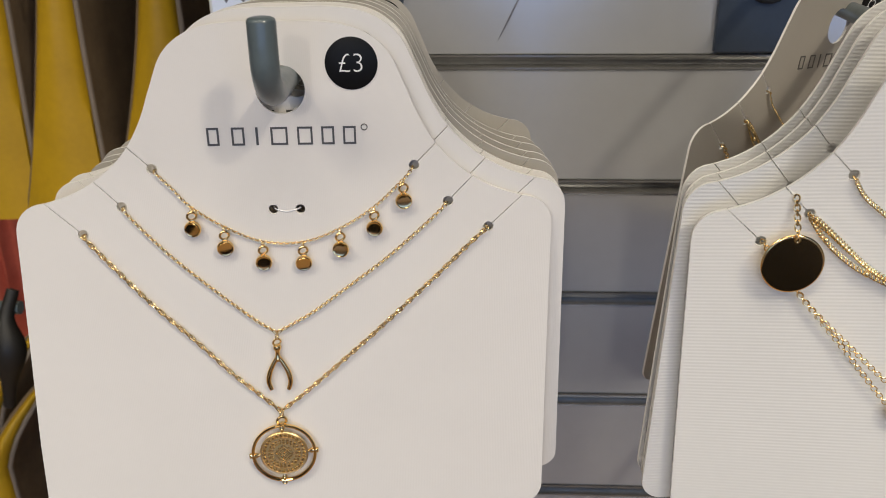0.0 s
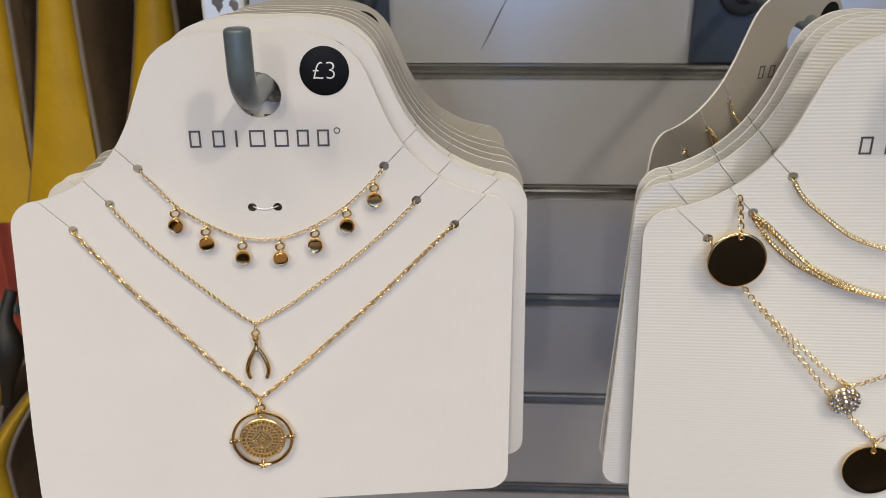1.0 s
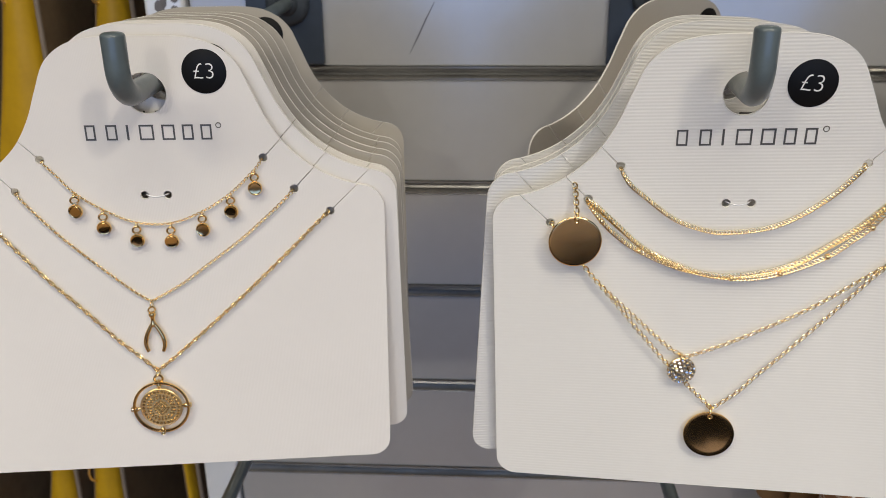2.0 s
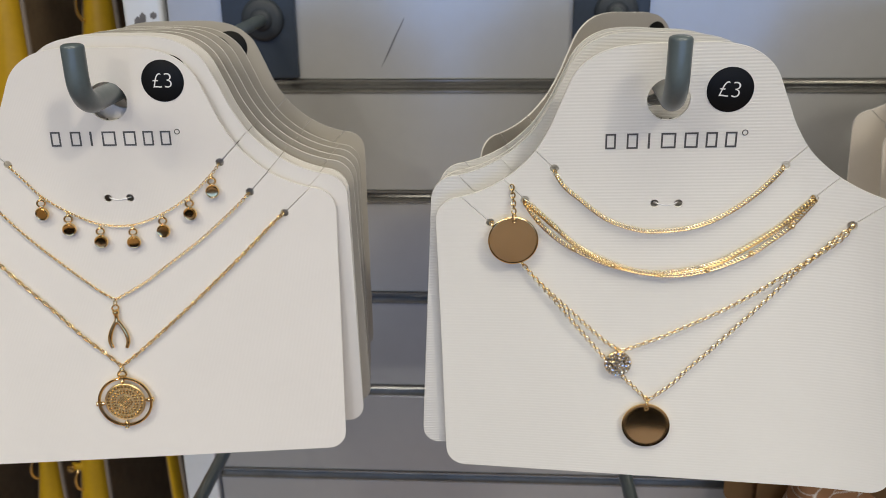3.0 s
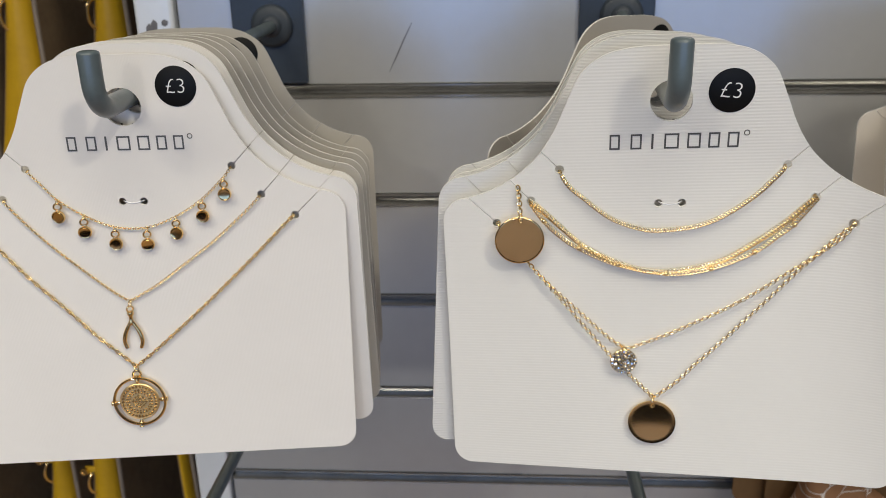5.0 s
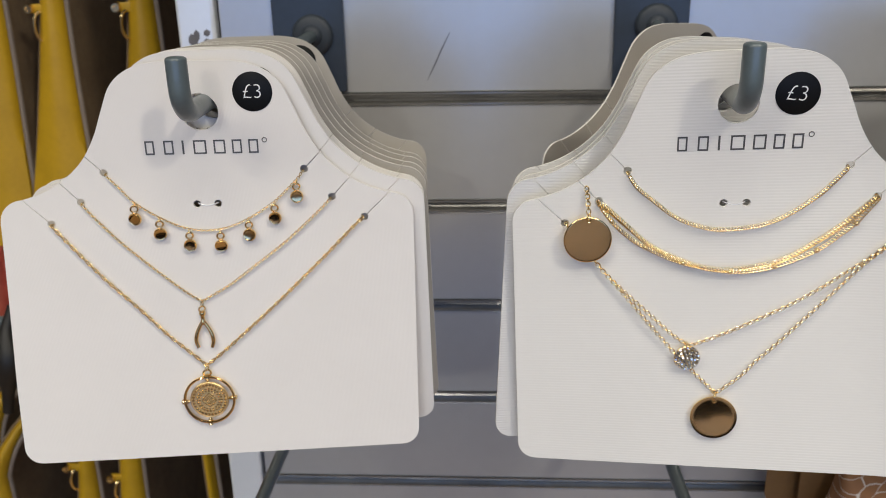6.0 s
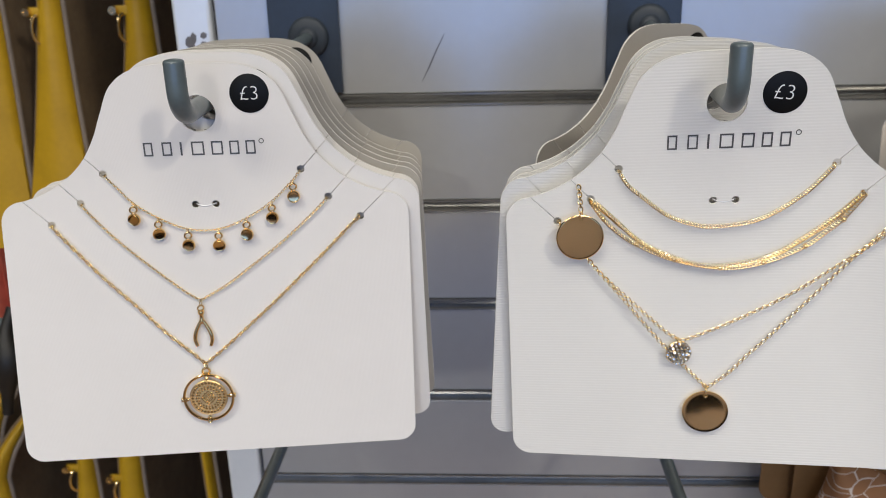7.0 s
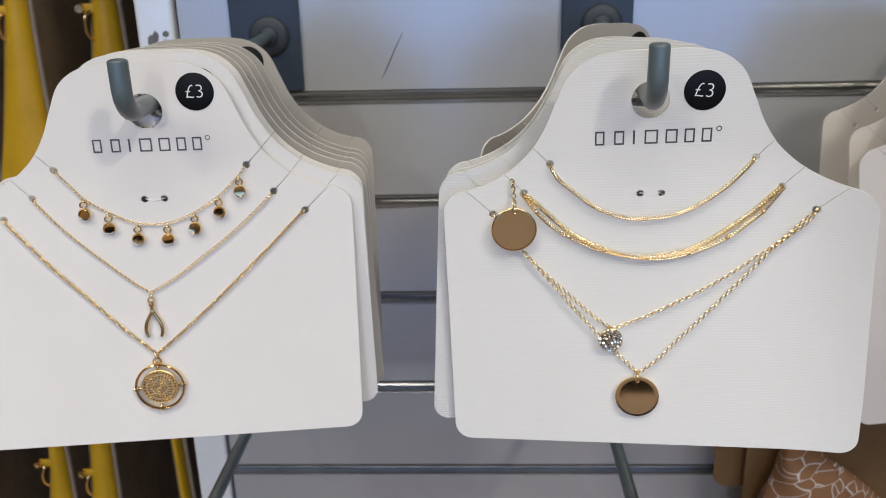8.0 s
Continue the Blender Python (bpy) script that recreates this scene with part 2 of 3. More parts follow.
def text_mesh(name, body, size, thin=0.0, extrude=0.00003):
    c = bpy.data.curves.new(name, "FONT")
    c.body, c.size, c.align_x, c.align_y, c.offset, c.extrude = body, size, "CENTER", "CENTER", thin, extrude
    ob = new(name, c)
    me = bpy.data.meshes.new_from_object(ob.evaluated_get(bpy.context.evaluated_depsgraph_get()))
    bpy.data.objects.remove(ob)
    bpy.data.curves.remove(c)
    me.name = name
    me.materials.clear()
    return me


# ---- the room ----
def slab(name, x0, x1, y0, y1, z0, z1, material, label, kind="structure"):
    ob = part(name, Shape().box(x0, x1, y0, y1, z0, z1), material)
    return tagged(ob, label, "floor" if name == "floor" else name.split("_")[0], "", kind)


slab("floor", -4, 4, -5, 1.0, -0.1, 0.0, FLOOR, "brown tiled shop floor")
# unseen mats, added where the gold discs should mirror something dark
mat_shape = Shape().box(-1.25, -0.38, -3.0, -0.7, 0.0005, 0.006).box(0.42, 0.72, -2.92, -1.35, 0.0005, 0.006).box(0.72, 1.6, -3.4, -1.35, 0.0005, 0.006).box(-0.38, 0.42, -2.68, -1.35, 0.0005, 0.006)
tagged(part("reflection_mat", mat_shape, REFLECT_DARK), "unseen dark mats added to darken reflections in the gold discs", "floor", "", "structure")
slab("ceiling", -4, 4, -5, 1.0, 3.1, 3.2, CEIL, "dark painted shop ceiling")
slab("wall_north", -4, 4, 0.8, 1.0, 0.0, 3.1, WALLD, "dark brown wall behind the displays")
slab("wall_east", 4, 4.2, -5, 1.0, 0.0, 3.1, WALLP, "plain beige shop wall")
slab("wall_west", -4.2, -4, -5, 1.0, 0.0, 3.1, WALLP, "plain beige shop wall")
ws = Shape()
ws.box(-4, -2.2, -5.2, -5, 0, 3.1).box(3.9, 4, -5.2, -5, 0, 3.1).box(-2.2, 3.9, -5.2, -5, 0, 0.5).box(-2.2, 3.9, -5.2, -5, 2.06, 3.1)
tagged(part("wall_south", ws, WALLP), "plain beige shop wall with a wide window opening", "wall", "", "structure")
tagged(part("ground", Shape().box(-300, 300, -600, -5.3, -0.3, -0.12), PAVING), "grey paving outside the shop window", "ground", "", "structure")

# ---- the slatted display wall ----
WALL_Y = 0.412
PITCH = 0.0652
SLOT0 = 1.3357
wall = thing("slat_wall", pose(0, WALL_Y, 0), "grey gloss laminate slat wall with metal slots", "slat wall", kind="structure")
WX0, WX1 = -0.1012, 1.2
slots = [SLOT0 - PITCH * k for k in range(-4, 18)]
SLOT_H = 0.0076
slots.sort(reverse=True)
for top, low in zip(slots, slots[1:]):
    part("slat", Shape().box(WX0, WX1, 0, 0.012, low + SLOT_H / 2, top - SLOT_H / 2, 0.0008), PANEL, wall, "", 12)
ins = Shape()
h = SLOT_H / 2
prof = [(0.0005, h - 0.0004), (-0.0008, h - 0.0003), (-0.0008, h - 0.0012), (0.003, h - 0.0014), (0.0052, h * 0.45), (0.0060, 0.0), (0.0052, -h * 0.5), (0.003, -h + 0.0012), (-0.0012, -h + 0.0012), (-0.0012, -h + 0.0002), (0.0005, -h + 0.0002), (0.014, -h + 0.0002), (0.014, h - 0.0004)]
n = len(prof)
ins.add([(x, p[0], p[1]) for x in (WX0, WX1) for p in prof], [(k, (k + 1) % n, n + (k + 1) % n, n + k) for k in range(n)] + [tuple(range(n)), tuple(range(n, 2 * n))])
ins_me = ins.mesh("slot_channel", 30)
ins_me.materials.append(ALU)
for s in slots:
    ob = new("slot_channel", ins_me)
    ob.parent, ob.location = wall, (0, 0, s)
part("backing_board", Shape().box(WX0, WX1, 0.0145, 0.02, 0.25, 1.59), PANEL, wall, "", 12)
part("scratch", Shape().tube([(0.0316, -0.0001, 1.3731), (0.0268, -0.0002, 1.3640), (0.0222, -0.0002, 1.3545), (0.0180, -0.0001, 1.3462)], [0.0002, 0.0004, 0.0004, 0.0001], 6), DARK, wall, "dark scratch in the laminate")

end = thing("end_upright", pose(-0.1132, WALL_Y, 0), "white metal end upright of the display wall", "upright", kind="structure")
part("upright_body", Shape().box(-0.0118, 0.0105, -0.004, 0.03, 0.0, 1.6, 0.002), WHITE_METAL, end, "", 12)
part("seam_strip", Shape().box(0.0105, 0.0119, 0.004, 0.02, 0.0, 1.6), BLACK, end)
sm = Shape()
rnd = random.Random(4)
for k in range(7):
    bm = bmesh.new()
    bmesh.ops.create_icosphere(bm, subdivisions=1, radius=1.0)
    sm.take(bm, Matrix.Translation((0.0015 + rnd.uniform(-0.006, 0.006), -0.0041, 1.372 + rnd.uniform(-0.004, 0.005))) @ Matrix.Diagonal((rnd.uniform(0.0012, 0.0026), 0.0003, rnd.uniform(0.0016, 0.004), 1)))
part("adhesive_mark", sm, DARK, end, "grey torn sticker mark")

# dark bracket posts that carry the hooks
for px in (-0.0491, 0.1443, 0.338):
    post = thing("bracket_post", pose(px, WALL_Y, 0), "dark blue-grey metal bracket post on the slat wall", "post", "bracket posts", "structure")
    part("post_plate", Shape().box(-0.0205, 0.0205, -0.0035, 0.001, 1.3405, 1.598, 0.0008), POST, post, "", 12)

# ---- hooks ----
R_HOOK = 0.0032


def hook(name, base, bend_x, bend_y, bend_z, tip_z, label, lean=0.0):
    """A coated steel display hook: flange, straight arm and upturned end."""
    m = pose(*base)
    t = thing(name, m, label, "hook", "display hooks")
    b = Vector((bend_x, bend_y, bend_z)) - Vector(base)
    rb = 0.0085
    d = (b - Vector((0, 0, 0))).normalized()
    start = b - d * rb
    path = [Vector((0, 0, 0)), start * 0.5, start]
    for k in range(1, 9):
        a = math.pi / 2 * k / 8
        path.append(start + d * rb * math.sin(a) + Vector((0, 0, 1)) * rb * (1 - math.cos(a)))
    tip = Vector((path[-1].x + lean, path[-1].y, tip_z - base[2]))
    path += [path[-1].lerp(tip, f) for f in (0.4, 0.85)]
    q, w = path[-1], tip
    rad = [R_HOOK] * len(path)
    for f, rr in ((0.35, 0.985), (0.65, 0.9), (0.86, 0.72), (0.97, 0.42), (1.0, 0.1)):
        path.append(q.lerp(w, f))
        rad.append(R_HOOK * rr)
    part("hook_arm", Shape().tube(path, rad, 20), STEEL, t)
    part("hook_flange", Shape().lathe([(0.0036, -0.0060), (0.0050, -0.0052), (0.0062, -0.0036), (0.0095, -0.0032), (0.0112, -0.0022), (0.0118, -0.0008), (0.0118, 0.0)], Matrix(), 28), FLANGE, t, "round dark flange")
    return t


BASE_Y = WALL_Y - 0.0036
hook("display_hook", (-0.0466, BASE_Y, 1.3728), -0.0361, 0.1655, 1.3687, 1.3864, "blue-grey coated steel hook holding necklace cards")
hook("display_hook", (0.1468, BASE_Y, 1.3755), 0.1283, 0.1605, 1.3702, 1.3885, "blue-grey coated steel hook holding ribbed necklace cards")
hook("display_hook", (0.3300, BASE_Y, 1.3775), 0.3200, 0.2300, 1.3715, 1.3895, "blue-grey coated steel hook at the display's far bay")
hook("display_hook", (-0.0570, WALL_Y + 0.001, 1.1635), -0.0570, 0.1650, 1.1635, 1.1820, "empty blue-grey coated steel hook on the slat wall")
hook("display_hook", (0.1464, WALL_Y + 0.001, 1.1680), 0.1464, 0.1650, 1.1680, 1.1865, "empty blue-grey coated steel hook on the slat wall")

# ---- necklace cards ----
MM = 0.001


def card_loop(low=-103.5, keyholes=True):
    """The outline of a necklace card in millimetres, neck up, with its slits cut in to the chain holes."""
    curve = [(0, 36), (12, 35.8), (20.6, 33.8), (27, 28.8), (31, 20.5), (34.3, 12.7), (38.5, 5.7), (43, 0.8), (48, -3.1), (54.2, -6.4), (61, -8.6)]
    p = [(-12, 35.8)] + curve + [(68, -10.0)]
    half, ends = [], {6: (33.0, 0.0), 8: (41.7, -9.8), 10: (52.3, -17.0)}
    for i in range(1, len(p) - 2):
        a, b, c, d = (Vector(q) for q in p[i - 1:i + 3])
        if keyholes and i - 1 in ends:
            half += keyhole(b, (c - a).normalized(), Vector(ends[i - 1]))
        else:
            half.append(b)
        for k in range(1, 6):
            t = k / 6
            half.append(0.5 * (2 * b + (c - a) * t + (2 * a - 5 * b + 4 * c - d) * t * t + (3 * b - a - 3 * c + d) * t ** 3))
    e = Vector(p[-2])
    half += keyhole(e, Vector((0.95, -0.25)), Vector(ends[10])) if keyholes else [e]
    half += [Vector((61.6 + 7.4 * math.sin(a), -16.4 + 7.6 * math.cos(a))) for a in [math.pi / 2 * k / 8 for k in range(1, 9)]]
    half += [Vector((63 + 6 * math.cos(a), low + 6 - 6 * math.sin(a))) for a in [math.pi / 2 * k / 7 for k in range(8)]]
    return half + [Vector((-q.x, q.y)) for q in half[:0:-1]]


def keyhole(e, t, hole, r=1.35, w=0.14):
    """A slit from the edge at e to a round chain hole."""
    d = (hole - e).normalized()
    back = -d
    a0 = math.atan2(back.y, back.x)
    s = 1 if back.x * -t.y - back.y * -t.x > 0 else -1
    da = w / r
    ring = [hole + r * Vector((math.cos(a0 + s * a), math.sin(a0 + s * a))) for a in [da + (2 * math.pi - 2 * da) * k / 14 for k in range(15)]]
    return [e - t * w] + ring + [e + t * w]


def card_mesh(name, bend, low=-103.5, keyholes=True, thick=0.8, hole=(0.6, 19.7)):
    """A card of real thickness, bent towards the aisle by bend(u, v), in mm."""
    bm = bmesh.new()

    def loop(points):
        vs = [bm.verts.new((q[0], 0, q[1])) for q in points]
        for a, b in zip(vs, vs[1:] + vs[:1]):
            bm.edges.new((a, b))

    loop(card_loop(low, keyholes))
    for cx, cy, r, n in ((*hole, 6.0, 40), (-3.4, -11.2, 1.25, 14), (3.5, -11.2, 1.25, 14)):
        loop([(cx + r * math.cos(2 * math.pi * k / n), cy + r * math.sin(2 * math.pi * k / n)) for k in range(n)])
    bmesh.ops.triangle_fill(bm, use_beauty=True, use_dissolve=False, edges=bm.edges[:])
    for k in range(14):
        bmesh.ops.bisect_plane(bm, geom=bm.verts[:] + bm.edges[:] + bm.faces[:], dist=1e-5, plane_co=(0, 0, 3 - k * 8.0), plane_no=(0, 0, 1))
    for x in (-62, -54, -46, -38, -23, 0, 23, 38, 46, 54, 62):
        bmesh.ops.bisect_plane(bm, geom=bm.verts[:] + bm.edges[:] + bm.faces[:], dist=1e-5, plane_co=(x, 0, 0), plane_no=(1, 0, 0))
    for q in bm.verts:
        q.co.y = -bend(q.co.x, q.co.z)
    ext = bmesh.ops.extrude_face_region(bm, geom=bm.faces[:], use_keep_orig=True)
    for q in ext["geom"]:
        if isinstance(q, bmesh.types.BMVert):
            q.co.y += thick
    bmesh.ops.recalc_face_normals(bm, faces=bm.faces[:])
    bmesh.ops.scale(bm, vec=(MM, MM, MM), verts=bm.verts[:])
    me = bpy.data.meshes.new(name)
    bm.to_mesh(me)
    bm.free()
    for q in me.polygons:
        q.use_smooth = True
    me.set_sharp_from_angle(angle=radians(35))
    return me


def bend_left(u, v):
    s = max(0.0, -v) / 100
    return 9.0 * s ** 1.3 - 3.0 * (u / 70) * s


def bend_right(u, v):
    s = max(0.0, -v) / 100
    return 11.5 * s ** 1.3 + 4.5 * (u / 70) * s + 7.4 * (max(0.0, u - 33) / 28) ** 2 * (1 - 0.8 * s)


def bend_rear(u, v):
    s = max(0.0, -v) / 100
    return 1.5 * s ** 1.4


def brand_meshes():
    """Plain hollow blocks, one for each printed mark, and a small ring."""
    out = []
    for x0, x1 in ((-18.4, -15.4), (-12.3, -9.1), (-6.3, -5.7), (-2.6, 1.6), (4.0, 7.8), (10.0, 13.2), (15.4, 18.6)):
        s, z0, z1, w = Shape(), 5.8, 10.4, 0.5
        if x1 - x0 < 2 * w:
            s.box(x0 * MM, x1 * MM, -0.00012, 0.0001, z0 * MM, z1 * MM)
        else:
            outer = [(x0, z0), (x1, z0), (x1, z1), (x0, z1)]
            inner = [(x0 + w, z0 + w), (x1 - w, z0 + w), (x1 - w, z1 - w), (x0 + w, z1 - w)]
            vs = [(a * MM, y, b * MM) for y in (-0.00012, 0.0001) for a, b in outer + inner]
            fs = []
            for k in range(4):
                j = (k + 1) % 4
                fs += [(k, j, 4 + j, 4 + k), (8 + k, 8 + j, 12 + j, 12 + k), (k, j, 8 + j, 8 + k), (4 + k, 4 + j, 12 + j, 12 + k)]
            s.add(vs, fs)
        out.append(s.mesh("brand_bar"))
    s = Shape()
    ring(s, (0.0207, -0.00005, 0.0101), 0.00075, 0.00014, None, 18)
    out.append(s.mesh("brand_ring"))
    for me in out:
        me.materials.append(FOIL)
    return out


def ring(s, c, r, wire, m=None, n=20):
    """A round wire ring that faces the aisle, centred at c."""
    m = m or Matrix()
    s.tube([Vector(c) + m @ Vector((r * math.cos(2 * math.pi * k / n), 0, r * math.sin(2 * math.pi * k / n))) for k in range(n)], wire, 8, closed=True)
    return s


SHEET_L = card_mesh("card_sheet", bend_left, -103.0)
for q in SHEET_L.vertices:
    # widened towards one lower corner to fit its outline from the camera
    if q.co.x < -0.04 and q.co.z < -0.015:
        q.co.x -= 0.0022 * min(1.0, (-q.co.z - 0.015) / 0.06)
SHEET_R = card_mesh("card_sheet", bend_right, -104.2, hole=(-1.2, 20.2))
for q in SHEET_R.vertices:
    # flared towards its other lower corner, also to fit the camera's view
    if q.co.x > 0.04 and q.co.z < -0.012:
        q.co.x += 0.0028 * min(1.0, (-q.co.z - 0.012) / 0.07)
SHEET_B = card_mesh("card_sheet", bend_rear)
SHEET_F = card_mesh("card_sheet", bend_rear, hole=(-0.4, 20.0))
SHEET_W = card_mesh("card_sheet", bend_rear)
SHEET_N = card_mesh("card_sheet", bend_rear)
SHEET_LONG = card_mesh("card_sheet", bend_rear, -140.0)
BRAND = brand_meshes()
STICKER_ME = Shape().lathe([(0.0062, -0.00020), (0.0064, -0.00012), (0.0064, 0.0)], Matrix(), 48).mesh("price_sticker")
STICKER_ME.materials.append(STICKER)
PRICE = text_mesh("price_text", "£3", 0.0066, -0.00012)
PRICE.transform(Matrix.Translation((-0.0001, -0.00025, -0.0001)) @ pose(0, 0, 0, 90, 0, 0))
PRICE.materials.append(PRINT)
TIE_ME = Shape().tube(spline([(-0.0034, 0.0008, -0.0112), (-0.0024, -0.0004, -0.0113), (0.0, -0.0006, -0.0118), (0.0025, -0.0004, -0.0113), (0.0035, 0.0008, -0.0112)], 5), 0.00022, 6).mesh("plastic_tie")
TIE_ME.materials.append(CLEAR)


def necklace_card(sheet, material, m, label, sticker=(18.2, 25.9), spin=0.0, tie=True):
    t = thing("necklace_card", m, label, "card", "necklace cards")
    if not sheet.materials:
        sheet.materials.append(material)
        sheet.materials.append(CARD_EDGE_LIT)
        for q in sheet.polygons:
            q.material_index = 1 if abs(q.normal.y) < 0.5 else 0
    body = part("card_sheet", sheet, material, t)
    bev = body.modifiers.new("edge", "BEVEL")
    bev.width, bev.segments, bev.limit_method, bev.angle_limit = 0.0002, 2, "ANGLE", radians(60)
    for me in BRAND:
        part(me.name.split(".")[0], me, FOIL, t)
    st = part("price_sticker", STICKER_ME, STICKER, t, "round black price sticker")
    st.matrix_basis = pose(sticker[0] * MM, -0.00002, sticker[1] * MM, 0, spin, 0)
    part("price_text", PRICE, PRINT, st, "white printed price")
    if tie:
        part("plastic_tie", TIE_ME, CLEAR, t, "clear plastic tie")
    return t


def frame_matrix(o, u, v):
    """A card's pose from its origin, its rightward and upward directions."""
    u, v = Vector(u).normalized(), Vector(v)
    v = (v - u * v.dot(u)).normalized()
    y = v.cross(u)
    return Matrix(((u.x, y.x, v.x, o[0]), (u.y, y.y, v.y, o[1]), (u.z, y.z, v.z, o[2]), (0, 0, 0, 1)))


M_L = frame_matrix((-0.0392, 0.1873, 1.3468), (0.9956, 0.0935, -0.006), (0.0077, -0.0175, 0.9998))
M_R = frame_matrix((0.1312, 0.1763, 1.3493), (0.9988, -0.0394, 0.0296), (-0.0333, -0.0958, 0.9948))
necklace_card(SHEET_L, CARD_FINE, M_L, "white necklace card with black price sticker, hanging foremost")
necklace_card(SHEET_R, CARD_RIB, M_R, "white ribbed necklace card with black price sticker, hanging foremost", (15.4, 22.6), 6)

# cards behind, threaded on the same arms; the darker colours hold their shade
rnd = random.Random(11)
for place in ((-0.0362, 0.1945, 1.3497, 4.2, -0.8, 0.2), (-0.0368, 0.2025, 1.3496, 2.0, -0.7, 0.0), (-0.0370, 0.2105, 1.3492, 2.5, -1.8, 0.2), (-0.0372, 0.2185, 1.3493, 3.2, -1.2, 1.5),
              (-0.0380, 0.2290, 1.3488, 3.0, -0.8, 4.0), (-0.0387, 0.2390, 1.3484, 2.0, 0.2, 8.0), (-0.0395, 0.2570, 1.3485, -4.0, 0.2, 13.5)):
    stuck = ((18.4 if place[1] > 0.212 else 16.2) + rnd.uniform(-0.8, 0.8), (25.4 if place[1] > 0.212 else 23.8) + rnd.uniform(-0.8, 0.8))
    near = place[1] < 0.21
    necklace_card(SHEET_W if near else SHEET_B, CARD_FINE if near else CARD_SHADE, pose(*place), "white necklace card close behind the foremost card" if near else "white necklace card stacked behind on the hook, darkened for shade", stuck, rnd.uniform(-8, 8), tie=False)
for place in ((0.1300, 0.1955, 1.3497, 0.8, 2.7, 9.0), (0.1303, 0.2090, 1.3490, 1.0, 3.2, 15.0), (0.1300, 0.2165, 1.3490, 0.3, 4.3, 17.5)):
    necklace_card(SHEET_F, CARD_RIB_SHADE, pose(*place), "white ribbed necklace card stacked behind on the hook, darkened for shade", tie=False)
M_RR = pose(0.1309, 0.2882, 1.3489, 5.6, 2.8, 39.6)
necklace_card(SHEET_N, CARD_SHADE, M_RR, "white necklace card at the hook's back, darkened for shade", tie=False)
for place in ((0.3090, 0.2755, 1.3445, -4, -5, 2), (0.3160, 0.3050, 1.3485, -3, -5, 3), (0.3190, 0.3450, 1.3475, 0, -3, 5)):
    necklace_card(SHEET_LONG, CARD_FAR_SHADE, pose(*place), "long off-white necklace card on a far hook, darkened for shade", tie=False)


# ---- necklaces ----
def on_card(bend, u, v, up=1.0):
    """A place on a bent card, up mm in front of it, in the card's own frame."""
    return Vector((u, -bend(u, v) - up, v)) * MM


LINK_RING = [(math.cos(2 * math.pi * k / 10), math.sin(2 * math.pi * k / 10)) for k in range(10)]


def chain(path, pitch, length, width, wire, style):
    """Links along a path: cable links turn by turns, curb links lie flat and twist, rope links wind round."""
    s = Shape()
    out = Vector((0, -1, 0))
    for i, (p, t) in enumerate(along(path, pitch)):
        side = t.cross(out).normalized()
        front = side.cross(t).normalized()
        if style == "cable":
            a = radians(84 if i % 2 else -8)
        elif style == "curb":
            a = radians(34)
        else:
            a = radians(33 * i)
        w = side * math.cos(a) + front * math.sin(a)
        nrm = t.cross(w)
        lean = t if style != "curb" else (t + w * 0.42).normalized()
        vs, fs = [], []
        for c, d in LINK_RING:
            small = style == "cable" and i % 2
            across, down = width * (0.66 if small else 1.0), length * (0.70 if small else 1.0)
            centre = p + lean * (c * down / 2) + w * (d * across / 2)
            rad = (lean * c * across + w * d * down).normalized()
            for b in range(5):
                g = 2 * math.pi * b / 5
                vs.append(centre + (rad * math.cos(g) + nrm * math.sin(g)) * wire)
        for k in range(10):
            j = (k + 1) % 10
            fs += [(k * 5 + b, k * 5 + (b + 1) % 5, j * 5 + (b + 1) % 5, j * 5 + b) for b in range(5)]
        s.add(vs, fs)
    return s


def on_path(bend, points, up=0.9, ends=True):
    """A chain's line over a bent card; up may grow towards the middle."""
    flat = spline([Vector((u, v, 0)) for u, v in points])
    k = len(flat) - 1
    path = [on_card(bend, q.x, q.y, 0.9 + (up - 0.9) * min(1.0, 2.0 * min(i, k - i) / k) if up > 2 else up) for i, q in enumerate(flat)]
    if ends:
        path = [path[0] + Vector((0, 0.0014, 0.0002))] + path + [path[-1] + Vector((0, 0.0014, 0.0002))]
    return path


BL, BR = bend_left, bend_right
nk = thing("charm_necklace", M_L, "gold-tone choker chain with seven small round charms", "necklace", "necklaces")
charms = ((-24.0, -15.4), (-16.2, -20.7), (-6.6, -24.9), (3.7, -25.3), (13.5, -21.8), (22.5, -16.2), (30.2, -9.0))
part("chain", chain(on_path(BL, [(-32.4, -0.5), (-28.4, -5.0)] + [(u, v + 5.4) for u, v in charms] + [(32.6, -0.5)]), 0.00078, 0.00122, 0.00082, 0.00013, "cable"), GOLD, nk)
tilts = ((5, -9), (9, 12), (3, 3), (11, 9), (-4, -8), (4, -4), (-3, 5))
for (u, v), (tx, tz) in zip(charms, tilts):
    c = on_card(BL, u, v, 1.6)
    disc = Shape().lathe([(0.0016, 0.0009), (0.00205, 0.0006), (0.0022, 0.0), (0.00215, -0.0005), (0.00195, -0.00075), (0.00178, -0.00072), (0.0017, -0.00066), (0.00155, -0.00064), (0.0008, -0.00061), (0.0002, -0.0006)], Matrix.Translation(c) @ pose(0, 0, 0, tx, 0, tz), 28)
    ch = part("charm", disc, GOLD_MIRROR, nk)
    part("charm_ring", ring(Shape(), on_card(BL, u, v + 3.35, 1.5), 0.00115, 0.00032, pose(0, 0, 0, 12, 0, 18)), GOLD, ch)
    part("jump_ring", ring(Shape(), on_card(BL, u, v + 4.9, 1.2), 0.00062, 0.00018, pose(0, 0, 0, 0, 0, 75), 12), GOLD, ch)

